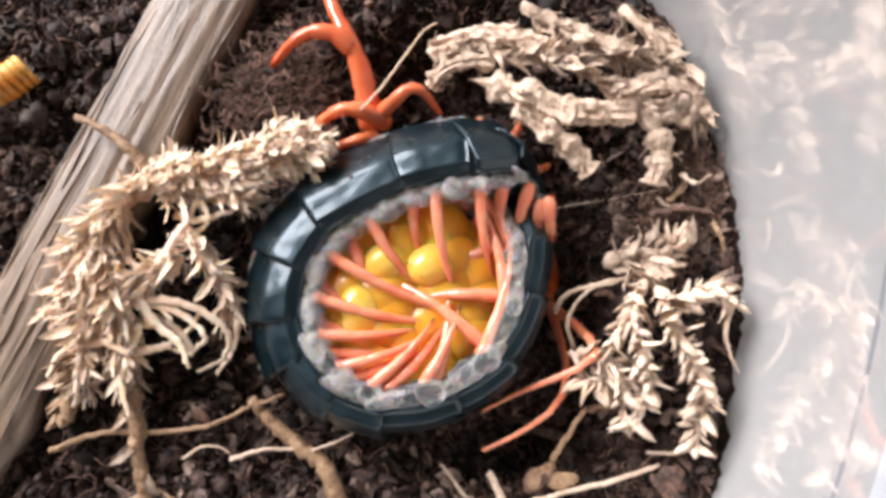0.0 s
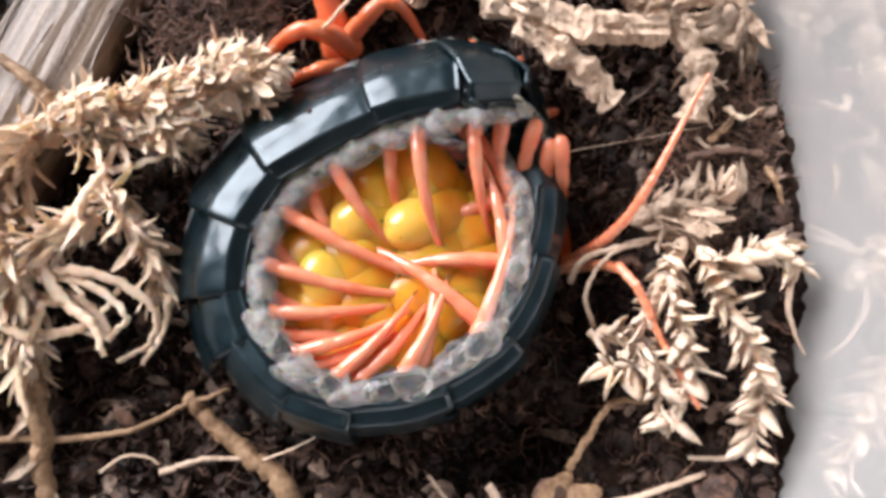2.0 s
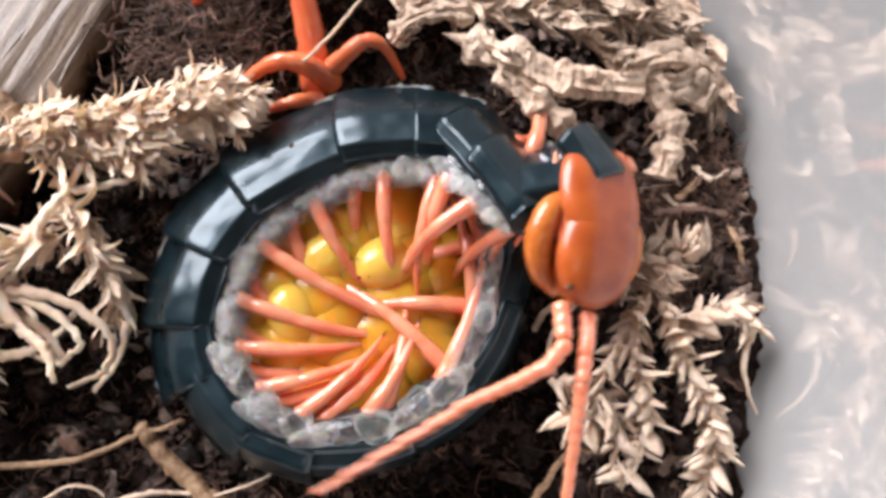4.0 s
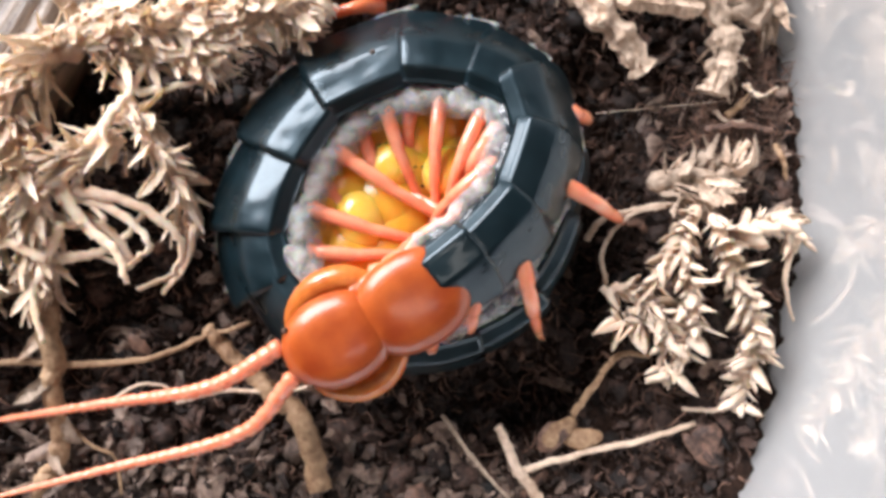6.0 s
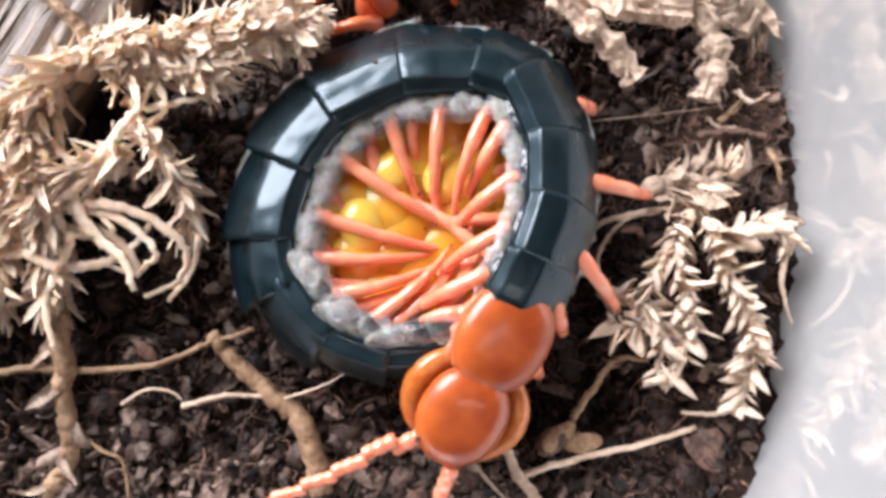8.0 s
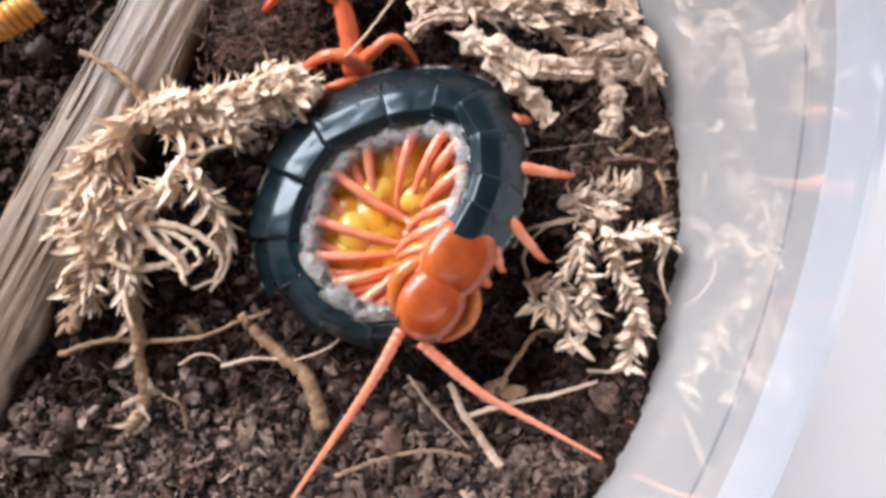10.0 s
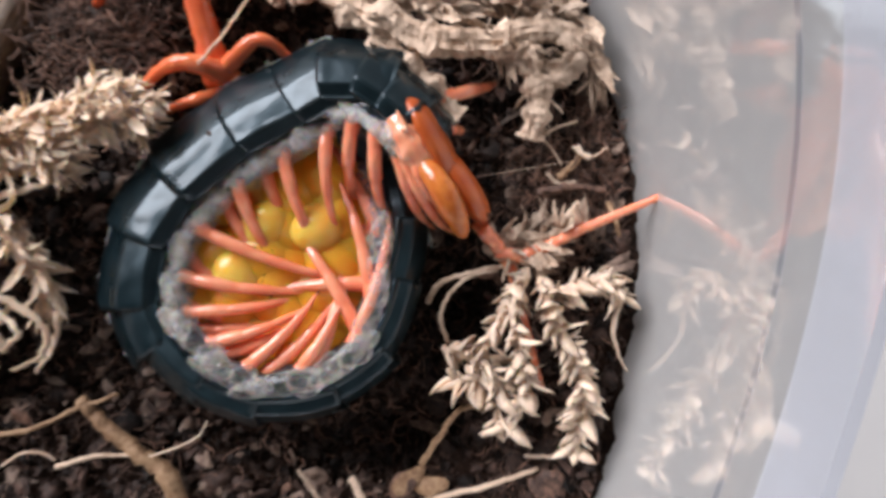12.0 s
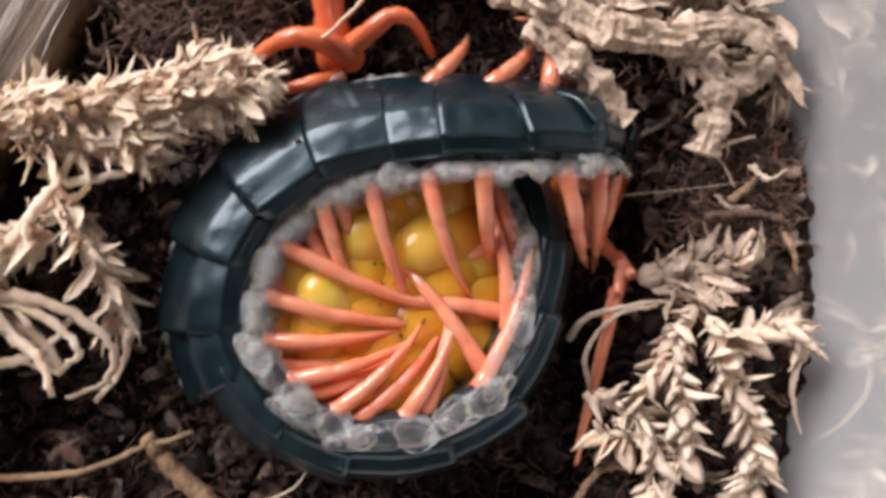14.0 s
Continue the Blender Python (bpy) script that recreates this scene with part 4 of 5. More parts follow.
def plate(length, width, bend, tilt, seed):
    """A back plate, bent round the coil: a flat inner half, a ridge and a falling outer half, rounded corners and a turned-under edge; +x is the head's side, +y the coil's outer side."""
    nx, ny, v, f = 16, 36, [], []
    radius, across, down = length / bend, math.cos(radians(tilt)), math.sin(radians(tilt))
    for i in range(nx + 1):
        u = i / nx * 2 - 1
        for k in range(ny + 1):
            w = k / ny * 2 - 1
            corner = 1 - 0.07 * max(0, abs(u) - 0.7) ** 2 * 11 * abs(w) ** 4
            y = width / 2 * w * corner * (1 - 0.04 * u) * (0.86 if w < 0 else 1.0)
            x = length / 2 * u * (1 - 0.05 * w * w) * (1 + y * across / radius)
            far = abs(w)
            z = 0.2 - 0.022 * w * w
            if w < -0.76:  # the inner side falls away beyond a crease, the outer one rounds down
                z -= 0.14 * ((far - 0.76) / 0.24) ** 1.1
            elif w > -0.05:
                z -= 0.23 * ((w + 0.05) / 1.05) ** 1.3
            z += (0.012 * math.exp(-((far - 0.76) / 0.03) ** 2) + 0.01 * math.exp(-((far - 0.95) / 0.04) ** 2)) * (w < 0)
            z -= 0.04 * u + 0.03 * max(0, u - 0.8) * 5 + 0.012 * max(0, -u - 0.93) * 14
            z += 0.02 * noise.noise(Vector((x * 2.2 + seed * 7, y * 2.2, seed))) + 0.007 * noise.noise(Vector((x * 6, y * 6 + seed * 5, seed)))
            v.append((x, y - x * x / (2 * radius) * across, z - x * x / (2 * radius) * down))
    top = len(v)
    v += [(x * 0.97, y * 0.97, z - 0.05) for x, y, z in v]
    for i in range(nx):
        for k in range(ny):
            a = i * (ny + 1) + k
            f += [(a, a + ny + 1, a + ny + 2, a + 1), (top + a, top + a + 1, top + a + ny + 2, top + a + ny + 1)]
    for i in range(nx):
        for k in (0, ny):
            a = i * (ny + 1) + k
            f.append((a, a + ny + 1, top + a + ny + 1, top + a))
    for k in range(ny):
        for i in (0, nx):
            a = i * (ny + 1) + k
            f.append((a, a + 1, top + a + 1, top + a))
    return v, f


def trunk(length, width):
    """The dark soft body under a plate, its skin folded along the flanks."""
    v, f = ball((0, 0, 0), length * 0.76, width * 0.48, 0.26, 36, 64)
    out = []
    for p in v:
        q = Vector(p)
        k = 1 + 0.1 * noise.noise(Vector((q.x * 9, q.y * 9, q.z * 9 + length * 40))) + 0.05 * noise.noise(Vector((q.x * 14, q.y * 9, q.z * 14)))
        k += 0.09 * abs(noise.noise(Vector((q.x * 11 + length * 30, q.y * 3, q.z * 26)))) * min(1, abs(q.y) / width * 2.4)
        out.append((q.x, q.y * k, -0.17 + q.z * k))
    return out, f


def flank(length, width, side, seed, puff=1.0):
    """Pale, translucent side skin: a soft welt with a row of uneven swellings."""
    rng = random.Random(seed + 500)
    geos = []
    welt, f = ball((0, 0, 0), length * 0.6, 0.2 * puff, 0.11 * puff, 26, 44)
    out = []
    for q in welt:
        k = 1 + 0.4 * noise.noise(Vector((q.x * 6, seed, q.z * 4))) + 0.14 * noise.noise(Vector((q.x * 21, q.y * 9, q.z * 9 + seed)))
        out.append(Vector((q.x, side * (width * 0.48 + q.y * k), -0.13 + q.z * (0.6 + 0.4 * k))))
    geos.append((out, f))
    for n in range(2):
        x = length * (-0.26 + 0.5 * n + rng.uniform(-0.08, 0.08))
        r = rng.uniform(0.12, 0.17) * puff
        v, f = ball((0, 0, 0), r * rng.uniform(0.8, 1.3), r, r * 0.8, 14, 20)
        c = Vector((x, side * (width * 0.52 + rng.uniform(-0.02, 0.03) * puff), -0.13 + rng.uniform(-0.04, 0.04)))
        geos.append(([c + q * (1 + 0.35 * noise.noise(q * 6 + Vector((seed, n, 0))) + 0.1 * noise.noise(q * 19 + Vector((seed, n, 0)))) for q in v], f))
    return join(*geos)


def leg_mesh(bends, scale=1.0):
    """A jointed, tapering leg along +x, bowing downwards and a little sideways."""
    lengths = (0.3, 0.36, 0.34, 0.3, 0.26)
    p, a, side, far, whole = Vector((0, 0, 0)), radians(bends[0]), 0.0, 0.0, sum(lengths)
    path, rad = [], []
    for i, (length, b) in enumerate(zip(lengths, bends[1:])):
        for u in (0.0, 0.1, 0.3, 0.55, 0.8, 0.93):
            c = a + radians(b) * u * 0.8
            way = Vector((math.cos(c) * math.cos(side), math.sin(side), math.sin(c)))
            path.append(p + way * length * scale * u)
            s = (far + length * u) / whole
            rad.append((0.086 * (1 - s) ** 0.68 + 0.01) * (0.5 if u == 0 and not i else 0.84 if u == 0.1 and not i else 0.9 if u == 0 else 0.97 if u == 0.1 else 1.04 if u in (0.55, 0.8) else 1.0))
        p, a, side, far = p + way * length * scale, a + radians(b), side + 0.09, far + length
    path.append(p)
    rad.append(0.01)
    claw = tube([p - way * 0.03, p + way * 0.03, p + way * 0.08 - Vector((0, 0, 0.02))], [0.014, 0.011, 0.003], 6)
    return mesh_of("leg", *tube(path, rad, 12), M_LEG), mesh_of("claw", *claw, M_CLAW)


LEG_SCALE = (0.4, 0.98, 0.97, 1.03, 1.03, 0.9, 1.0, 0.9, 1.3, 1.17, 0.97, 0.82, 0.75, 0.7, 1.05, 1.0, 0.95, 1.0, 1.0, 0.9, 0.9)
LEGS = {}


def leg_of(bends, scale):
    if (bends, scale) not in LEGS:
        LEGS[bends, scale] = leg_mesh(bends, scale)
    return LEGS[bends, scale]


HOOK, BOWED, STRAIGHT, KNEE = (40, -38, -34, -20, -10, -4), (32, -20, -18, -16, -14, -8), (20, -10, -12, -10, -10, -6), (35, -35, -30, -20, -10, 0)
def dome(rx, ry, rz):
    """A rounded flat-topped plate, a little narrower in front."""
    v, f = ball((0, 0, 0), rx, ry, rz, 22, 36)
    out = []
    for x, y, z in v:
        far = min(1.0, (x / rx) ** 2 + (y / ry) ** 2)
        top = rz * (1 - far ** 1.7) ** 0.55
        turn = math.atan2(y / ry, x / rx)
        square = (abs(math.cos(turn)) ** 2.4 + abs(math.sin(turn)) ** 2.4) ** (-1 / 2.4)  # a squarer outline than an oval
        x, y = x * square, y * square * 0.96
        out.append((x, y * (1 - 0.15 * max(0, x / rx) ** 2), z * 0.6 if z < 0 else top))
    return out, f


centipede = thing("centipede", "glossy black centipede with orange legs coiled round yellow eggs", "centipede")
SEGMENTS, INNER, OUTER = [], [], []
for k in range(21):
    L, Wd = LENGTH[k], WIDTH[k]
    seg = part("back_plate", plate(L * 1.14, Wd, BEND[k], LEAN[k], k) if k else dome(0.57, 0.5, 0.19), M_HEAD if k == 0 else M_SHELL, centipede, "glossy orange first back plate" if k == 0 else "")
    if k == 7:
        part("pit", ball((0.05, -0.02, 0.2), 0.03, 0.03, 0.02, 6, 8), M_CLAW, seg, "small dark pit")
    part("trunk_ring", trunk(L, Wd), M_CORE if k else M_LEG, seg)
    for side in (1, -1):
        part("side_skin", flank(L, Wd if k else 0.8, side, k * 2 + side, 0.35 if k < 2 or side == 1 else 0.6 if k < 6 else 1.1), M_SKIN if k else M_LEG, seg)
    SEGMENTS.append(seg)
    for side, store in ((1, INNER), (-1, OUTER)):
        shape = leg_of(KNEE if side == -1 and k < 6 else (HOOK if 0 < k < 5 else BOWED if k < 8 else STRAIGHT), LEG_SCALE[k] * (1.08 if k < 6 else 1.16) if side == 1 else (0.6 if k == 1 else 1.05 if 0 < k < 4 else 0.7 if k < 7 else LEG_SCALE[k] * 1.15))
        leg = part("leg", shape[0], None, centipede, "glossy orange jointed leg")
        part("claw", shape[1], None, leg)
        store.append(leg)


head = part("head", dome(0.52, 0.47, 0.2), M_HEAD, centipede, "smooth orange head plate")
for side in (1, -1):
    fang = tube(spline([(-0.55, side * 0.3, -0.2), (-0.3, side * 0.5, -0.18), (0.0, side * 0.54, -0.2), (0.3, side * 0.4, -0.25), (0.47, side * 0.15, -0.28)], 16), [0.1 + 0.06 * math.sin(u / 16 * 3.1) - 0.085 * (u / 16) ** 2 for u in range(17)], 16)
    part("poison_claw", fang, M_FANG, head, "amber poison claw")
    part("eye", ball((0.38, side * 0.29, 0.09), 0.04, 0.03, 0.03, 6, 8), M_CLAW, head, "small black eye cluster")
part("mouthpart", ball((0.1, 0, -0.25), 0.4, 0.35, 0.12, 8, 12), M_FANG, head)

PIECES = 10
FEELERS = []
for side in (1, -1):
    chain = []
    for k in range(PIECES):
        r0, r1, n = 0.066 * (1 - k / PIECES) + 0.024, 0.066 * (1 - (k + 1) / PIECES) + 0.024, 3
        path, rad = [], []
        for j in range(n):
            for u, w in ((0.0, 0.86), (0.25, 1.03), (0.75, 1.0), (0.97, 0.86)):
                s = (j + u) / n
                path.append(Vector((s * 0.37 - 0.185, 0, 0)))
                rad.append((r0 + (r1 - r0) * s) * w)
        chain.append(part("antenna_joint", tube(path, rad, 9), M_LEG, centipede, "beaded orange antenna piece"))
    FEELERS.append(chain)


def tail_leg(points, r):
    n = 24
    path = spline(points, n)
    rad = [r * (1 - 0.6 * i / n) * (0.86 if i % 6 == 0 else 1.0) for i in range(n + 1)]
    return tube(path, rad, 12)


for r, pts in ((0.2, [(-0.93, 2.94, 0.00), (-0.98, 3.31, 0.25), (-1.05, 3.69, 0.40), (-1.19, 4.04, 0.50), (-1.38, 4.46, 0.50), (-1.56, 4.97, 0.40)]), (0.14, [(-1.16, 3.93, 0.50), (-1.39, 4.10, 0.60), (-1.69, 4.13, 0.60), (-1.98, 4.02, 0.50), (-2.31, 3.84, 0.20)]), (0.15, [(-0.74, 2.98, 0.15), (-0.92, 3.04, 0.40), (-1.20, 3.08, 0.50), (-1.48, 3.03, 0.40), (-1.81, 2.86, 0.15)]), (0.12, [(-0.85, 3.05, 0.20), (-0.60, 3.16, 0.50), (-0.38, 3.30, 0.60), (-0.18, 3.26, 0.55), (0.03, 3.11, 0.10)])):
    part("tail_leg", tail_leg(pts, r), M_TAIL, centipede, "thick orange tail leg")
part("hind_leg", tail_leg([(-0.85, 2.79, 0.20), (-1.08, 2.70, 0.35), (-1.32, 2.64, 0.30), (-1.59, 2.58, 0.15)], 0.1), M_TAIL, centipede, "orange hind leg")


# ---- the larva at the edge of the wood ----
grub = thing("larva", "amber ringed larva lying beside the wood strip", "larva")
grub_path = spline([(-6.75, 3.36, 0.20), (-6.32, 3.5, 0.25), (-5.95, 3.7, 0.25), (-5.68, 3.95, 0.20)], 12)
for k in range(11):
    part("ring", tube([grub_path[k].lerp(grub_path[k + 1], u) for u in (0, 0.15, 0.5, 0.85, 1.02)], [0.2, 0.235, 0.24, 0.235, 0.2], 14), M_GRUB, grub)


# ---- what moves ----
REAR = [(-2.04, -0.32, 0.35), (-1.52, -0.86, 0.35), (-0.86, -1.1, 0.35), (0.19, -0.89, 0.3), (0.88, -0.38, 0.25), (1.25, 0.5, 0.15), (1.35, 1.2, 0.05), (1.18, 1.88, -0.25), (0.55, 2.25, -0.5), (-0.02, 2.5, -0.65), (-0.6, 2.8, -0.65)]
DRAWN_IN = (0.85, 0.9, 0.8, 0.5, 0.25, 0, 0, 0, 0, 0, 0)  # how far each place follows as the coil draws in
DRAW = {0.0: (0, 0), 2.7: (0, 0), 5.0: (0.08, 0.0), 7.5: (0.12, 0.02), 10.0: (0.25, 0.08), 10.5: (0.3, 0.1), 11.0: (0.4, 0.12), 11.5: (0.4, 0.12), 12.0: (0.45, 0.28), 12.5: (0.44, 0.28), 13.0: (0.38, 0.26), 13.5: (0.25, 0.26), 14.0: (0.2, 0.24)}
HANG = [(1.35, 1.82, 0.35), (1.45, 1.84, 0.4), (1.21, 2.01, 0.45), (0.85, 2.06, 0.5), (0.55, 2.09, 0.5)]  # where the front inner legs leave the body while the head is hidden
HANG_TIPS = [(1.3, 1.32, 0.3), (1.5, 1.25, 0.4), (0.98, 1.34, 0.45), (0.76, 1.45, 0.45), (0.48, 0.77, 0.45)]
HUB_TIPS = [(0.13, -0.03), (-0.07, -0.11), (-0.33, -0.1), (-0.51, -0.24), (-0.28, -0.16), (0.04, -0.2)]  # tips of the inner legs, plates 8 to 13
REAR_TILT = (36, 54, 66, 72, 70, 66, 58, 48, 38, 25, 15)
SPINE, FEEL, TIPS = {}, {}, {}


def spine(t, *row):
    SPINE[t] = row


def feel(t, *row):
    FEEL[t] = row


def tips(t, *row):
    """Tips of the inner legs of plates 1 to 7."""
    TIPS[t] = row


def between(table, t):
    """The row of a table at a time, glided between its neighbours."""
    before = max([q for q in table if q <= t] or [min(table)])
    after = min([q for q in table if q >= t] or [max(table)])
    w = 0 if after == before else (t - before) / (after - before)
    return before, after, w


def draw(t):
    a, b, w = between(DRAW, t)
    return Vector((*DRAW[a], 0)).lerp(Vector((*DRAW[b], 0)), w)


def body(t):
    """Poses of head, plates and legs at a time with a spine."""
    row, pull = list(SPINE[t]), draw(t)
    joints = [Vector(p[:3]) for p in row] + [Vector(p) + pull * w for p, w in zip(REAR, DRAWN_IN)]
    tilts = [p[3] for p in row] + list(REAR_TILT)
    out = []
    for k in range(-1, 21):
        a, b = joints[k + 1], joints[k + 2]
        prev, nxt = joints[max(k, 0)], joints[min(k + 3, len(joints) - 1)]
        tail = ((b - a).normalized() * 2 + (nxt - prev).normalized()).normalized()
        tau = radians((tilts[k + 1] + tilts[k + 2]) / 2)
        outward = tail.cross(Vector((0, 0, 1))).normalized()
        up = outward * math.sin(tau) + Vector((0, 0, 1)) * math.cos(tau)
        place = b - tail * LENGTH[k] / 2 if 0 < k < 8 else (a + b) / 2  # a plate keeps its hind edge at the joint and slides over the next
        out.append((basis(-tail, up, place), -tail, outward, up))
    return out


def leg_pose(k, side, seg, t):
    """side 1: the leg on the coil's inner side."""
    m, ahead, outward, up = seg
    half = WIDTH[k] / 2
    lateral = m.to_3x3() @ Vector((0, 1, 0))
    inner = lateral if lateral.dot(outward) < 0 else -lateral
    base = m.translation / CM + inner * half * (-0.72 if side == -1 else 0.66 if k < 6 else 0.5) - up * (0.1 if side == -1 else 0.2)
    if side == 1:
        if t < 2.75 and 0 < k < 6:
            base = Vector(HANG[k - 1])
            way = Vector(HANG_TIPS[k - 1]) - base
            way.z = -0.1 if k == 5 else -0.45
        elif k >= 14:
            way = -outward * 0.4 - ahead * 0.85
            way.z = 0.02
        elif k >= 8:
            way = Vector((*HUB_TIPS[k - 8], 0)) + draw(t) - base
            way.z = 0.06
        else:
            a, b, w = between(TIPS, t)
            goal = Vector((*TIPS[a][max(k, 1) - 1], 0)).lerp(Vector((*TIPS[b][max(k, 1) - 1], 0)), w)
            way = goal - base
            way.z = 0
            way = way.normalized() if way.length > 0.25 else (way - outward * 0.5).normalized()
            way.z = -0.04 if k > 4 else -0.12
    elif k < 6:
        way = outward * 0.8 + ahead * ((0.3, 0.75, 0.5, 0.15, 0.3, 0.3)[k] if t < 13.2 or k < 4 else 1.0)
        way.z = -1.7 if 11.2 < t < 13.2 and k > 2 else (-1.2, -0.5, -0.2, -0.1, -0.5, -1.6)[k] if t < 13.2 or k < 4 else 0.1
    else:
        base = m.translation / CM + inner * half * 0.58 - ahead * 0.3 - up * 0.3
        goal = Vector((0.02, -0.05, 0)) + draw(t) - base
        goal.z = 0
        way = (-outward * 0.5 + goal.normalized() * 0.7).normalized() - ahead * 0.3
        way.z = -0.1
    return basis(way, Vector((0, 0, 1)), base)


def motions():
    spine(0.0, (1.62, 0.72, -1.15, 62), (1.42, 1.48, -1.05, 68), (1.36, 1.9, -0.92, 76), (1.30, 2.14, -0.60, 82), (1.09, 2.34, -0.30, 80), (0.92, 2.45, 0.15, 68), (0.75, 2.52, 0.60, 20), (0.34, 2.44, 0.76, 16), (-0.52, 2.32, 0.60, 14), (-1.70, 1.79, 0.45, 14), (-2.13, 1.12, 0.40, 18), (-2.27, 0.35, 0.35, 24))
    spine(2.7, (1.62, 0.72, -1.15, 62), (1.42, 1.48, -1.05, 68), (1.36, 1.9, -0.92, 76), (1.30, 2.14, -0.60, 82), (1.09, 2.34, -0.30, 80), (0.92, 2.45, 0.15, 68), (0.75, 2.52, 0.60, 20), (0.34, 2.44, 0.76, 16), (-0.52, 2.32, 0.60, 14), (-1.70, 1.79, 0.45, 14), (-2.13, 1.12, 0.40, 18), (-2.27, 0.35, 0.35, 24))
    spine(3.4, (2.55, 1.25, 0.55, 50), (2.35, 1.75, 0.70, 50), (2.12, 2.12, 0.78, 50), (1.90, 2.38, 0.82, 48), (1.62, 2.55, 0.82, 45), (1.30, 2.62, 0.80, 42), (0.71, 2.42, 0.65, 20), (0.26, 2.40, 0.72, 16), (-0.56, 2.33, 0.58, 14), (-1.65, 1.76, 0.45, 14), (-2.07, 1.12, 0.40, 18), (-2.24, 0.34, 0.35, 24))
    spine(4.1, (1.50, 0.55, 1.15, 20), (1.75, 1.10, 1.20, 22), (1.80, 1.60, 1.15, 25), (1.72, 2.00, 1.05, 28), (0.98, 1.48, 1.00, 28), (0.89, 1.89, 0.90, 28), (0.67, 2.33, 0.70, 20), (0.19, 2.35, 0.69, 16), (-0.59, 2.33, 0.57, 14), (-1.61, 1.74, 0.45, 14), (-2.00, 1.12, 0.40, 18), (-2.20, 0.32, 0.35, 24))
    spine(4.8, (-0.95, -0.10, 1.05, 0), (-0.10, 0.19, 1.15, 5), (0.46, 0.41, 1.10, 10), (0.75, 0.72, 1.00, 15), (0.92, 1.05, 0.90, 20), (0.87, 1.62, 0.80, 25), (0.63, 2.23, 0.75, 20), (0.11, 2.31, 0.65, 16), (-0.63, 2.34, 0.55, 14), (-1.56, 1.71, 0.45, 14), (-1.94, 1.12, 0.40, 18), (-2.17, 0.31, 0.35, 24))
    spine(5.0, (-0.95, -0.10, 1.05, 0), (-0.10, 0.19, 1.15, 5), (0.46, 0.41, 1.10, 10), (0.75, 0.72, 1.00, 10), (0.92, 1.05, 0.90, 14), (0.87, 1.62, 0.80, 17), (0.63, 2.23, 0.75, 20), (0.11, 2.31, 0.65, 16), (-0.63, 2.34, 0.55, 14), (-1.56, 1.71, 0.45, 14), (-1.94, 1.12, 0.40, 18), (-2.17, 0.31, 0.35, 24))
    spine(5.5, (-0.79, -1.19, 0.95, 0), (-0.17, -0.56, 1.10, 5), (0.16, -0.17, 1.10, 10), (0.46, 0.16, 1.05, 10), (0.75, 0.65, 0.95, 14), (0.80, 1.21, 0.85, 17), (0.60, 1.99, 0.75, 20), (0.06, 2.20, 0.65, 16), (-0.64, 2.18, 0.55, 14), (-1.52, 1.78, 0.45, 14), (-1.96, 1.09, 0.40, 18), (-2.17, 0.30, 0.35, 24))
    spine(6.0, (-1.62, -1.01, 0.90, 0), (-0.75, -0.61, 1.00, 5), (-0.22, -0.25, 1.05, 10), (0.14, 0.04, 1.05, 10), (0.61, 0.50, 0.95, 14), (0.86, 1.29, 0.85, 17), (0.68, 1.92, 0.75, 20), (0.16, 2.11, 0.65, 16), (-0.59, 2.21, 0.55, 14), (-1.50, 1.79, 0.45, 14), (-1.90, 1.10, 0.40, 18), (-2.18, 0.30, 0.35, 24))
    spine(6.5, (-0.48, -1.88, 0.60, 0), (-0.14, -1.02, 0.90, 5), (0.24, -0.52, 1.00, 10), (0.56, -0.01, 1.00, 10), (0.91, 0.52, 0.95, 14), (0.98, 1.21, 0.85, 17), (0.76, 1.91, 0.75, 20), (0.24, 2.17, 0.65, 16), (-0.52, 2.24, 0.55, 14), (-1.45, 1.80, 0.45, 14), (-1.86, 1.04, 0.40, 18), (-2.10, 0.29, 0.35, 24))
    spine(7.0, (0.93, -2.12, 0.60, -6), (0.69, -1.22, 0.85, 0), (0.72, -0.66, 0.95, 10), (0.85, -0.21, 1.00, 10), (1.07, 0.53, 0.95, 14), (1.07, 1.22, 0.85, 17), (0.79, 1.96, 0.75, 20), (0.25, 2.14, 0.65, 16), (-0.58, 2.13, 0.55, 14), (-1.42, 1.73, 0.45, 14), (-1.86, 1.02, 0.40, 18), (-2.04, 0.25, 0.35, 24))
    spine(7.5, (-0.15, -2.04, 0.60, 0), (0.29, -1.16, 0.85, 5), (0.63, -0.56, 0.95, 10), (0.80, -0.11, 1.00, 10), (1.06, 0.56, 0.95, 14), (1.06, 1.26, 0.85, 17), (0.78, 2.00, 0.75, 20), (0.25, 2.17, 0.65, 16), (-0.59, 2.16, 0.55, 14), (-1.43, 1.77, 0.45, 14), (-1.88, 1.06, 0.40, 18), (-2.07, 0.29, 0.35, 24))
    spine(10.0, (0.02, -0.96, 1.00, 0), (0.50, -0.17, 1.10, 5), (0.77, 0.30, 1.10, 10), (1.00, 0.68, 1.05, 10), (1.17, 1.11, 0.95, 14), (1.16, 1.80, 0.85, 17), (0.90, 2.35, 0.75, 20), (0.36, 2.49, 0.65, 16), (-0.39, 2.40, 0.55, 14), (-1.38, 2.02, 0.45, 14), (-1.80, 1.35, 0.40, 18), (-2.08, 0.34, 0.35, 24))
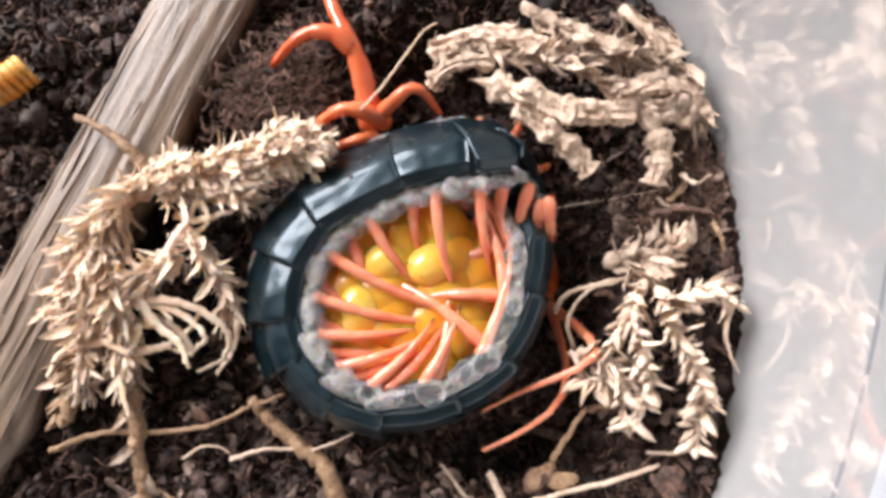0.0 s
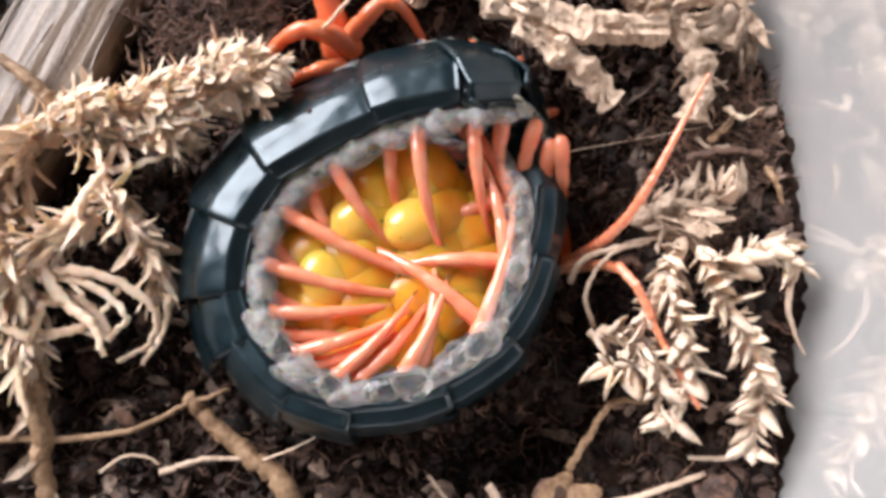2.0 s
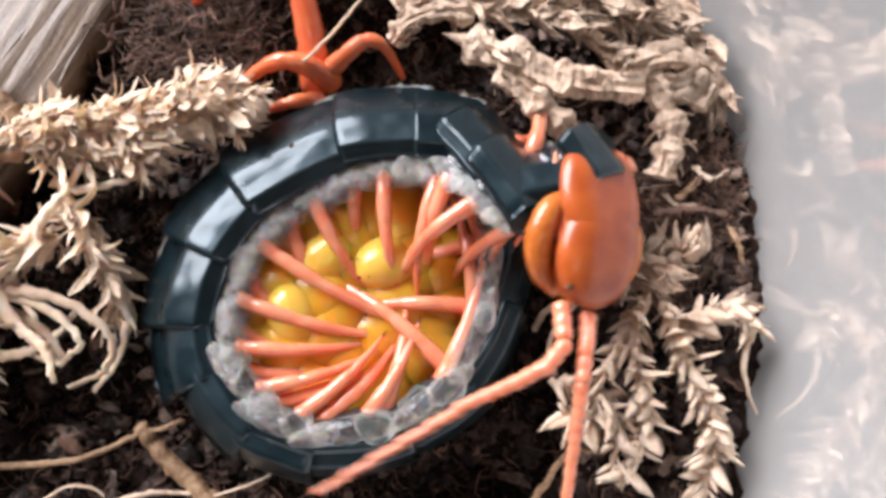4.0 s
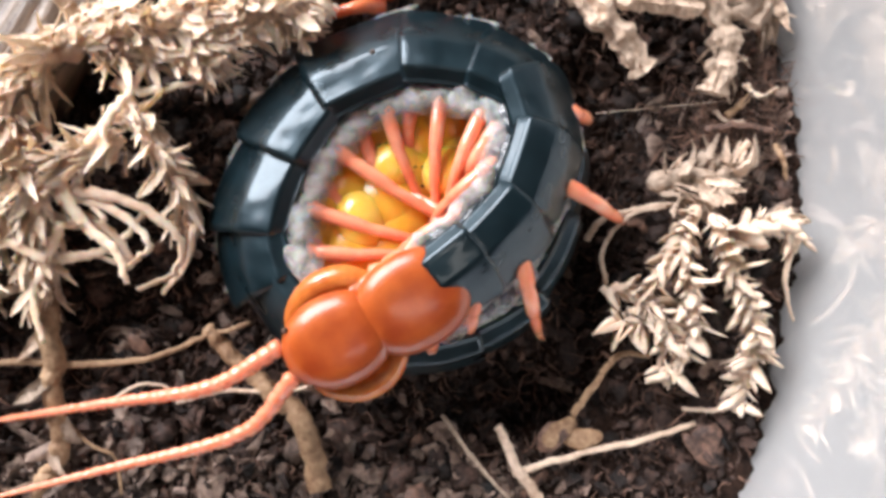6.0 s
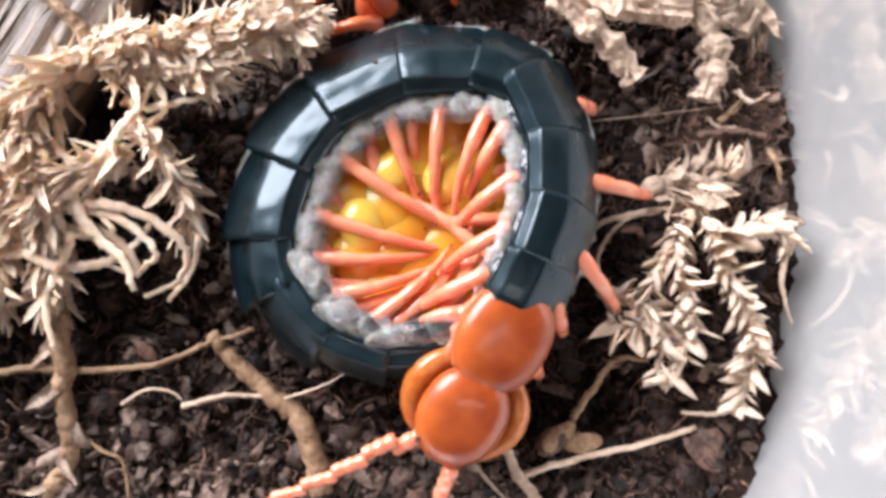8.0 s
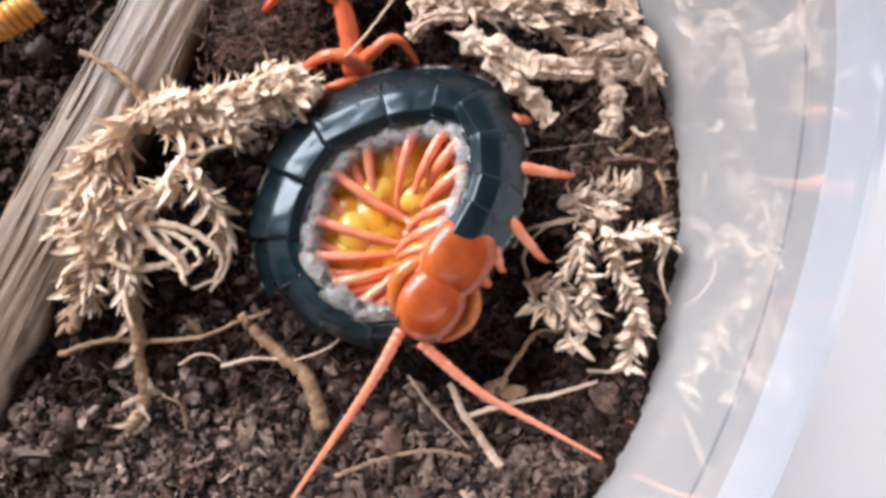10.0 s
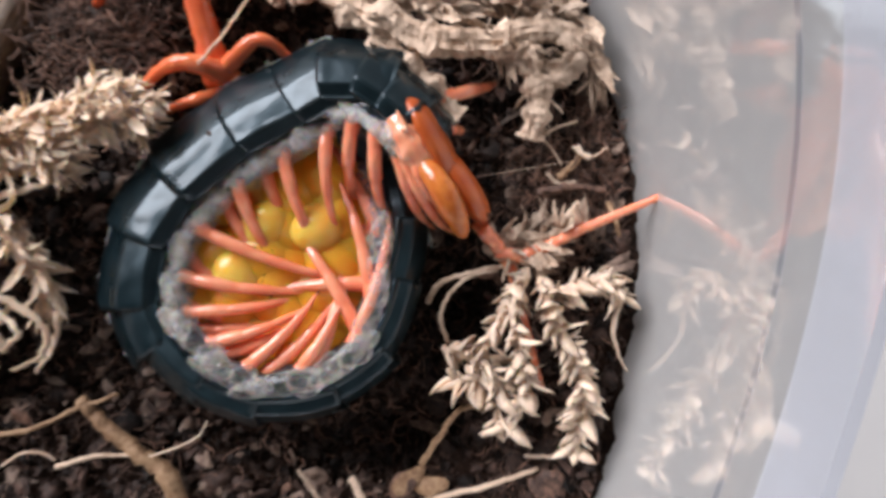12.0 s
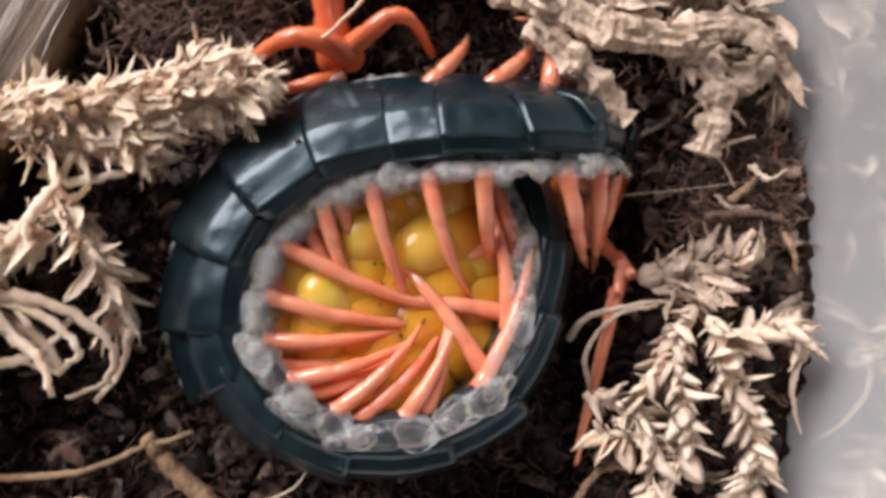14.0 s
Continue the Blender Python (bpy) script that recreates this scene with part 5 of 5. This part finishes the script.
    spine(10.5, (-0.60, -0.15, 1.05, 0), (0.18, 0.20, 1.15, 5), (0.69, 0.51, 1.15, 10), (0.99, 0.86, 1.05, 10), (1.19, 1.31, 0.95, 14), (1.10, 1.89, 0.85, 17), (0.75, 2.34, 0.75, 20), (0.25, 2.49, 0.65, 16), (-0.46, 2.51, 0.55, 14), (-1.46, 2.01, 0.45, 14), (-1.84, 1.37, 0.40, 18), (-2.07, 0.40, 0.35, 24))
    spine(10.62, (-0.60, -0.15, 1.05, 0), (0.18, 0.20, 1.15, 5), (0.69, 0.51, 1.15, 10), (0.99, 0.86, 1.05, 10), (1.19, 1.31, 0.95, 14), (1.10, 1.89, 0.85, 17), (0.75, 2.34, 0.75, 20), (0.25, 2.49, 0.65, 16), (-0.46, 2.51, 0.55, 14), (-1.46, 2.01, 0.45, 14), (-1.84, 1.37, 0.40, 18), (-2.07, 0.40, 0.35, 24))
    spine(10.84, (3.07, 0.79, 0.40, 60), (2.25, 1.16, 0.60, 60), (1.84, 1.47, 0.70, 58), (1.63, 1.75, 0.75, 33), (1.49, 2.07, 0.75, 31), (1.25, 2.41, 0.75, 29), (0.82, 2.65, 0.70, 20), (0.33, 2.60, 0.65, 16), (-0.43, 2.44, 0.55, 14), (-1.28, 1.92, 0.45, 14), (-1.75, 1.35, 0.40, 18), (-1.97, 0.41, 0.35, 24))
    spine(11.0, (3.07, 0.79, 0.40, 60), (2.25, 1.16, 0.60, 60), (1.84, 1.47, 0.70, 58), (1.63, 1.75, 0.75, 33), (1.49, 2.07, 0.75, 31), (1.25, 2.41, 0.75, 29), (0.82, 2.65, 0.70, 20), (0.33, 2.60, 0.65, 16), (-0.43, 2.44, 0.55, 14), (-1.28, 1.92, 0.45, 14), (-1.75, 1.35, 0.40, 18), (-1.97, 0.41, 0.35, 24))
    spine(11.5, (2.30, 0.86, 0.40, 75), (1.81, 1.65, 0.60, 75), (1.60, 1.94, 0.70, 68), (1.44, 2.17, 0.75, 33), (1.23, 2.46, 0.75, 31), (0.89, 2.69, 0.75, 29), (0.39, 2.81, 0.72, 20), (-0.04, 2.78, 0.65, 16), (-0.62, 2.38, 0.55, 14), (-1.36, 1.78, 0.45, 14), (-1.81, 1.04, 0.40, 18), (-1.97, 0.32, 0.35, 24))
    spine(12.0, (2.10, 1.32, 0.45, 85), (1.66, 1.94, 0.70, 85), (1.45, 2.33, 0.80, 74), (1.36, 2.48, 0.85, 33), (1.16, 2.66, 0.85, 31), (0.88, 2.87, 0.82, 29), (0.42, 2.92, 0.75, 20), (0.02, 2.66, 0.65, 16), (-0.64, 2.36, 0.55, 14), (-1.35, 1.82, 0.45, 14), (-1.76, 1.22, 0.40, 18), (-1.90, 0.38, 0.35, 24))
    spine(12.5, (1.78, 1.95, 0.40, 64), (1.61, 2.61, 0.65, 66), (1.48, 2.77, 0.80, 78), (1.29, 2.88, 0.85, 33), (1.07, 3.03, 0.88, 31), (0.78, 3.12, 0.85, 29), (0.28, 2.94, 0.75, 20), (-0.16, 2.63, 0.65, 16), (-0.77, 2.30, 0.55, 14), (-1.34, 1.79, 0.45, 14), (-1.65, 1.19, 0.40, 18), (-1.78, 0.29, 0.35, 24))
    spine(13.0, (1.70, 2.03, 0.35, 60), (1.57, 2.73, 0.60, 64), (1.42, 2.84, 0.75, 75), (1.19, 2.98, 0.85, 31), (0.96, 3.15, 0.90, 28), (0.69, 3.20, 0.88, 24), (0.21, 2.98, 0.78, 20), (-0.21, 2.62, 0.65, 16), (-0.82, 2.22, 0.55, 14), (-1.48, 1.77, 0.45, 14), (-1.70, 1.23, 0.40, 18), (-1.85, 0.35, 0.35, 24))
    spine(13.5, (1.77, 2.02, -0.90, 40), (1.88, 2.36, -0.70, 45), (1.81, 2.60, -0.20, 48), (1.51, 2.72, 0.40, 33), (1.11, 2.71, 0.85, 28), (0.71, 2.70, 0.88, 23), (0.12, 2.60, 0.78, 20), (-0.34, 2.42, 0.65, 16), (-1.00, 2.21, 0.55, 14), (-1.62, 1.68, 0.45, 14), (-1.89, 1.19, 0.40, 18), (-2.01, 0.33, 0.35, 24))
    spine(14.0, (2.02, 1.76, -0.90, 40), (2.11, 2.11, -0.70, 45), (2.02, 2.36, -0.20, 48), (1.65, 2.45, 0.40, 33), (1.20, 2.38, 0.85, 28), (0.78, 2.34, 0.88, 22), (0.11, 2.34, 0.78, 20), (-0.34, 2.28, 0.65, 16), (-1.05, 2.11, 0.55, 14), (-1.67, 1.65, 0.45, 14), (-1.93, 1.18, 0.40, 18), (-2.08, 0.37, 0.35, 24))
    tips(0.0, (1.69, 0.98), (1.50, 1.26), (0.98, 1.37), (0.64, 1.20), (0.36, 0.73), (-0.07, 0.24), (-0.38, 0.40))
    tips(2.7, (1.69, 0.98), (1.50, 1.26), (0.98, 1.37), (0.64, 1.20), (0.36, 0.73), (-0.07, 0.24), (-0.38, 0.40))
    tips(5.0, (-0.89, 0.23), (-0.33, 0.76), (-0.82, 0.63), (-0.05, 1.06), (-0.11, 1.11), (-0.25, 1.11), (-0.54, 0.89))
    tips(5.5, (-1.11, -0.56), (-0.76, 0.09), (-0.43, 0.42), (-0.34, 0.45), (-0.29, 0.65), (-0.40, 0.71), (-0.54, 0.50))
    tips(6.5, (-1.09, -0.26), (-0.60, 0.17), (-0.43, 0.39), (-0.22, 0.48), (-0.25, 0.54), (-0.34, 0.54), (-0.43, 0.48))
    tips(7.5, (-0.73, -0.67), (-0.55, -0.22), (-0.28, 0.26), (-0.13, 0.45), (-0.22, 0.48), (-0.34, 0.47), (-0.37, 0.35))
    tips(10.0, (-0.74, 0.16), (-0.58, 0.53), (-0.42, 0.61), (-0.30, 0.78), (-0.46, 0.65), (-0.50, 0.69), (-0.63, 0.61))
    tips(10.5, (-0.87, 0.17), (-0.71, 0.49), (-0.63, 0.57), (-0.39, 0.74), (-0.35, 0.86), (-0.47, 0.82), (-0.68, 0.69))
    tips(11.0, (1.75, 0.40), (1.38, 0.48), (1.01, 0.56), (0.35, 0.87), (0.09, 1.35), (-0.10, 0.91), (-0.39, 0.47))
    tips(12.0, (1.54, 1.20), (1.37, 1.07), (0.79, 0.70), (0.38, 0.90), (0.26, 1.22), (0.06, 0.90), (-0.35, 0.59))
    tips(12.5, (1.49, 1.47), (1.27, 1.36), (1.10, 1.39), (0.65, 1.12), (0.30, 1.18), (0.07, 0.77), (-0.42, 0.72))
    tips(13.0, (1.66, 1.64), (1.36, 1.48), (1.13, 1.45), (0.56, 1.32), (0.32, 1.03), (-0.01, 0.68), (-0.42, 0.66))
    tips(13.5, (1.76, 1.34), (1.51, 1.10), (1.29, 1.13), (0.48, 0.87), (0.11, 1.19), (-0.18, 0.61), (-0.62, 0.72))
    tips(14.0, (1.79, 1.27), (1.68, 0.88), (1.52, 0.96), (0.61, 0.52), (0.23, 0.72), (-0.29, 0.60), (-0.77, 0.71))
    feel(0.0, (1.96, -0.24, 0.30), (0.84, -0.80, 0.20), (1.45, -0.93, 0.10), (-1.11, -2.07, 0.10))
    feel(1.0, (2.38, 0.46, 0.20), (1.61, -0.15, 0.30), (1.5, -0.95, 0.0), (-0.6, -1.95, 0.2))
    feel(1.5, (2.21, 0.70, 0.40), (2.18, 1.78, 1.00), (2.16, -0.39, 0.30), (3.12, -1.42, 0.30))
    feel(2.0, (2.07, 0.92, 0.50), (2.81, 2.18, 1.00), (2.03, 0.39, 0.30), (2.38, -0.38, 0.40))
    feel(2.5, (2.09, 0.64, 0.50), (0.98, 1.04, 1.10), (1.95, -0.35, 0.40), (1.67, -1.82, 0.30))
    feel(2.7, (1.92, 0.92, 0.50), (2.89, 2.48, 1.00), (1.93, 0.19, 0.40), (2.48, -0.55, 0.30))
    feel(3.4, (2.75, 0.60, 0.60), (3.10, -0.60, 0.50), (2.45, 0.50, 0.50), (2.30, -0.80, 0.30))
    feel(4.1, (1.05, -0.05, 1.30), (-0.10, -0.50, 1.20), (1.50, -0.30, 1.20), (1.45, -1.40, 0.90))
    feel(5.0, (-1.64, -0.05, 1.00), (-3.07, -0.30, 0.80), (-0.90, -0.74, 0.80), (-0.75, -1.65, 0.50))
    feel(5.5, (-2.05, -1.26, 0.80), (-4.19, -1.47, 0.50), (-1.09, -1.90, 0.70), (-1.57, -2.58, 0.40))
    feel(6.0, (-2.39, -1.29, 0.70), (-3.47, -1.51, 0.40), (-2.12, -1.76, 0.60), (-3.48, -2.16, 0.40))
    feel(6.5, (-1.35, -2.23, 0.50), (-1.92, -2.81, 0.30), (-0.63, -2.38, 0.40), (-0.58, -3.11, 0.20))
    feel(7.0, (0.42, -2.75, 0.40), (0.05, -3.70, 0.20), (1.15, -2.85, 0.40), (1.60, -3.70, 0.20))
    feel(7.5, (-1.13, -2.29, 0.50), (-2.30, -2.53, 0.30), (-0.15, -2.46, 0.40), (-0.21, -3.14, 0.20))
    feel(10.0, (-0.61, -1.75, 0.80), (-1.35, -2.86, 0.40), (0.97, -1.78, 0.80), (1.90, -2.31, 0.50))
    feel(10.5, (-1.26, -0.28, 0.90), (-1.95, -0.70, 0.60), (-0.47, -0.93, 0.70), (-0.73, -1.71, 0.50))
    feel(10.62, (-1.26, -0.28, 0.90), (-1.95, -0.70, 0.60), (-0.47, -0.93, 0.70), (-0.73, -1.71, 0.50))
    feel(10.84, (3.80, 0.75, 0.40), (3.90, -0.19, 0.50), (3.11, 0.19, 0.40), (3.75, -0.15, 0.50))
    feel(11.0, (3.80, 0.75, 0.40), (3.90, -0.19, 0.50), (3.11, 0.19, 0.40), (3.75, -0.15, 0.50))
    feel(11.5, (3.25, 1.49, 0.50), (3.90, 1.26, 0.50), (2.74, 0.24, 0.10), (3.08, -0.16, -1.20))
    feel(12.0, (2.56, 0.85, 0.35), (3.4, 1.18, 0.50), (2.48, 0.70, 0.25), (2.63, 0.20, 0.10))
    feel(12.5, (2.18, 1.42, 0.30), (2.45, 0.96, -0.60), (2.12, 1.53, 0.30), (2.40, 1.03, -0.70))
    feel(13.0, (2.08, 1.26, 0.35), (2.80, 0.49, -0.40), (2.06, 1.27, 0.25), (2.76, 0.52, -0.50))
    feel(13.5, (1.94, 1.32, -0.20), (2.39, 0.89, -0.70), (1.91, 1.32, -0.30), (2.35, 0.89, -0.80))
    feel(14.0, (2.10, 1.08, 0.00), (2.05, 0.78, 0.00), (2.04, 1.07, 0.00), (1.99, 0.78, 0.00))
    for k, shred in enumerate(SHREDS[:5]):
        pushed = pose(-0.0014, 0.004 - 0.0006 * k, 0.0004)
        walk(shred, [(0.0, pose(0, 0, 0)), (10.4, pose(0, 0, 0)), (11.1, pushed), (14.0, pushed)])
    times = sorted(SPINE)
    poses = {t: body(t) for t in times}

    def spread(rows):
        """Rows from the clip's start to its end."""
        rows = sorted(rows, key=lambda r: r[0])
        if rows[0][0] > 0:
            rows.insert(0, (0.0, rows[0][1]))
        if rows[-1][0] < 14:
            rows.append((14.0, rows[-1][1]))
        return rows

    for egg in EGGS:  # the clutch rides along as the coil draws in
        rest = egg.matrix_world.copy()
        walk(egg, [(t, Matrix.Translation(draw(t) * CM * 0.85) @ rest) for t in sorted(DRAW)])
    walk(head, spread([(t, poses[t][0][0]) for t in times]))
    for k in range(21):
        walk(SEGMENTS[k], spread([(t, poses[t][k + 1][0]) for t in times]))
        walk(INNER[k], spread([(t, leg_pose(k, 1, poses[t][k + 1], t)) for t in times]))
        walk(OUTER[k], spread([(t, leg_pose(k, -1, poses[t][k + 1], t)) for t in times]))
    for s, side in ((0, 1), (1, -1)):
        rows = [[] for _ in range(PIECES)]
        for t in sorted(FEEL):
            before = max([q for q in times if q <= t] or [times[0]])
            after = min([q for q in times if q >= t] or [times[-1]])
            w = 0 if after == before else (t - before) / (after - before)
            m = poses[before][0][0].lerp(poses[after][0][0], w)
            base = m @ Vector((0.52 * CM, -side * 0.16 * CM, -0.05 * CM)) / CM
            mid, tip = Vector(FEEL[t][2 * s]), Vector(FEEL[t][2 * s + 1])
            path = spline([base, mid, tip], 36)
            far = [0.0]
            for a, b in zip(path, path[1:]):
                far.append(far[-1] + (b - a).length)
            for k in range(PIECES):
                d = 0.17 + 0.33 * k
                i = next((i for i in range(36) if far[i + 1] >= d), 35)
                way = (path[i + 1] - path[i]).normalized()
                place = path[i] + way * (d - far[i])
                rows[k].append((t, basis(way, Vector((0, 0.3, 1)), place)))
        for k in range(PIECES):
            walk(FEELERS[s][k], spread(rows[k]))


motions()
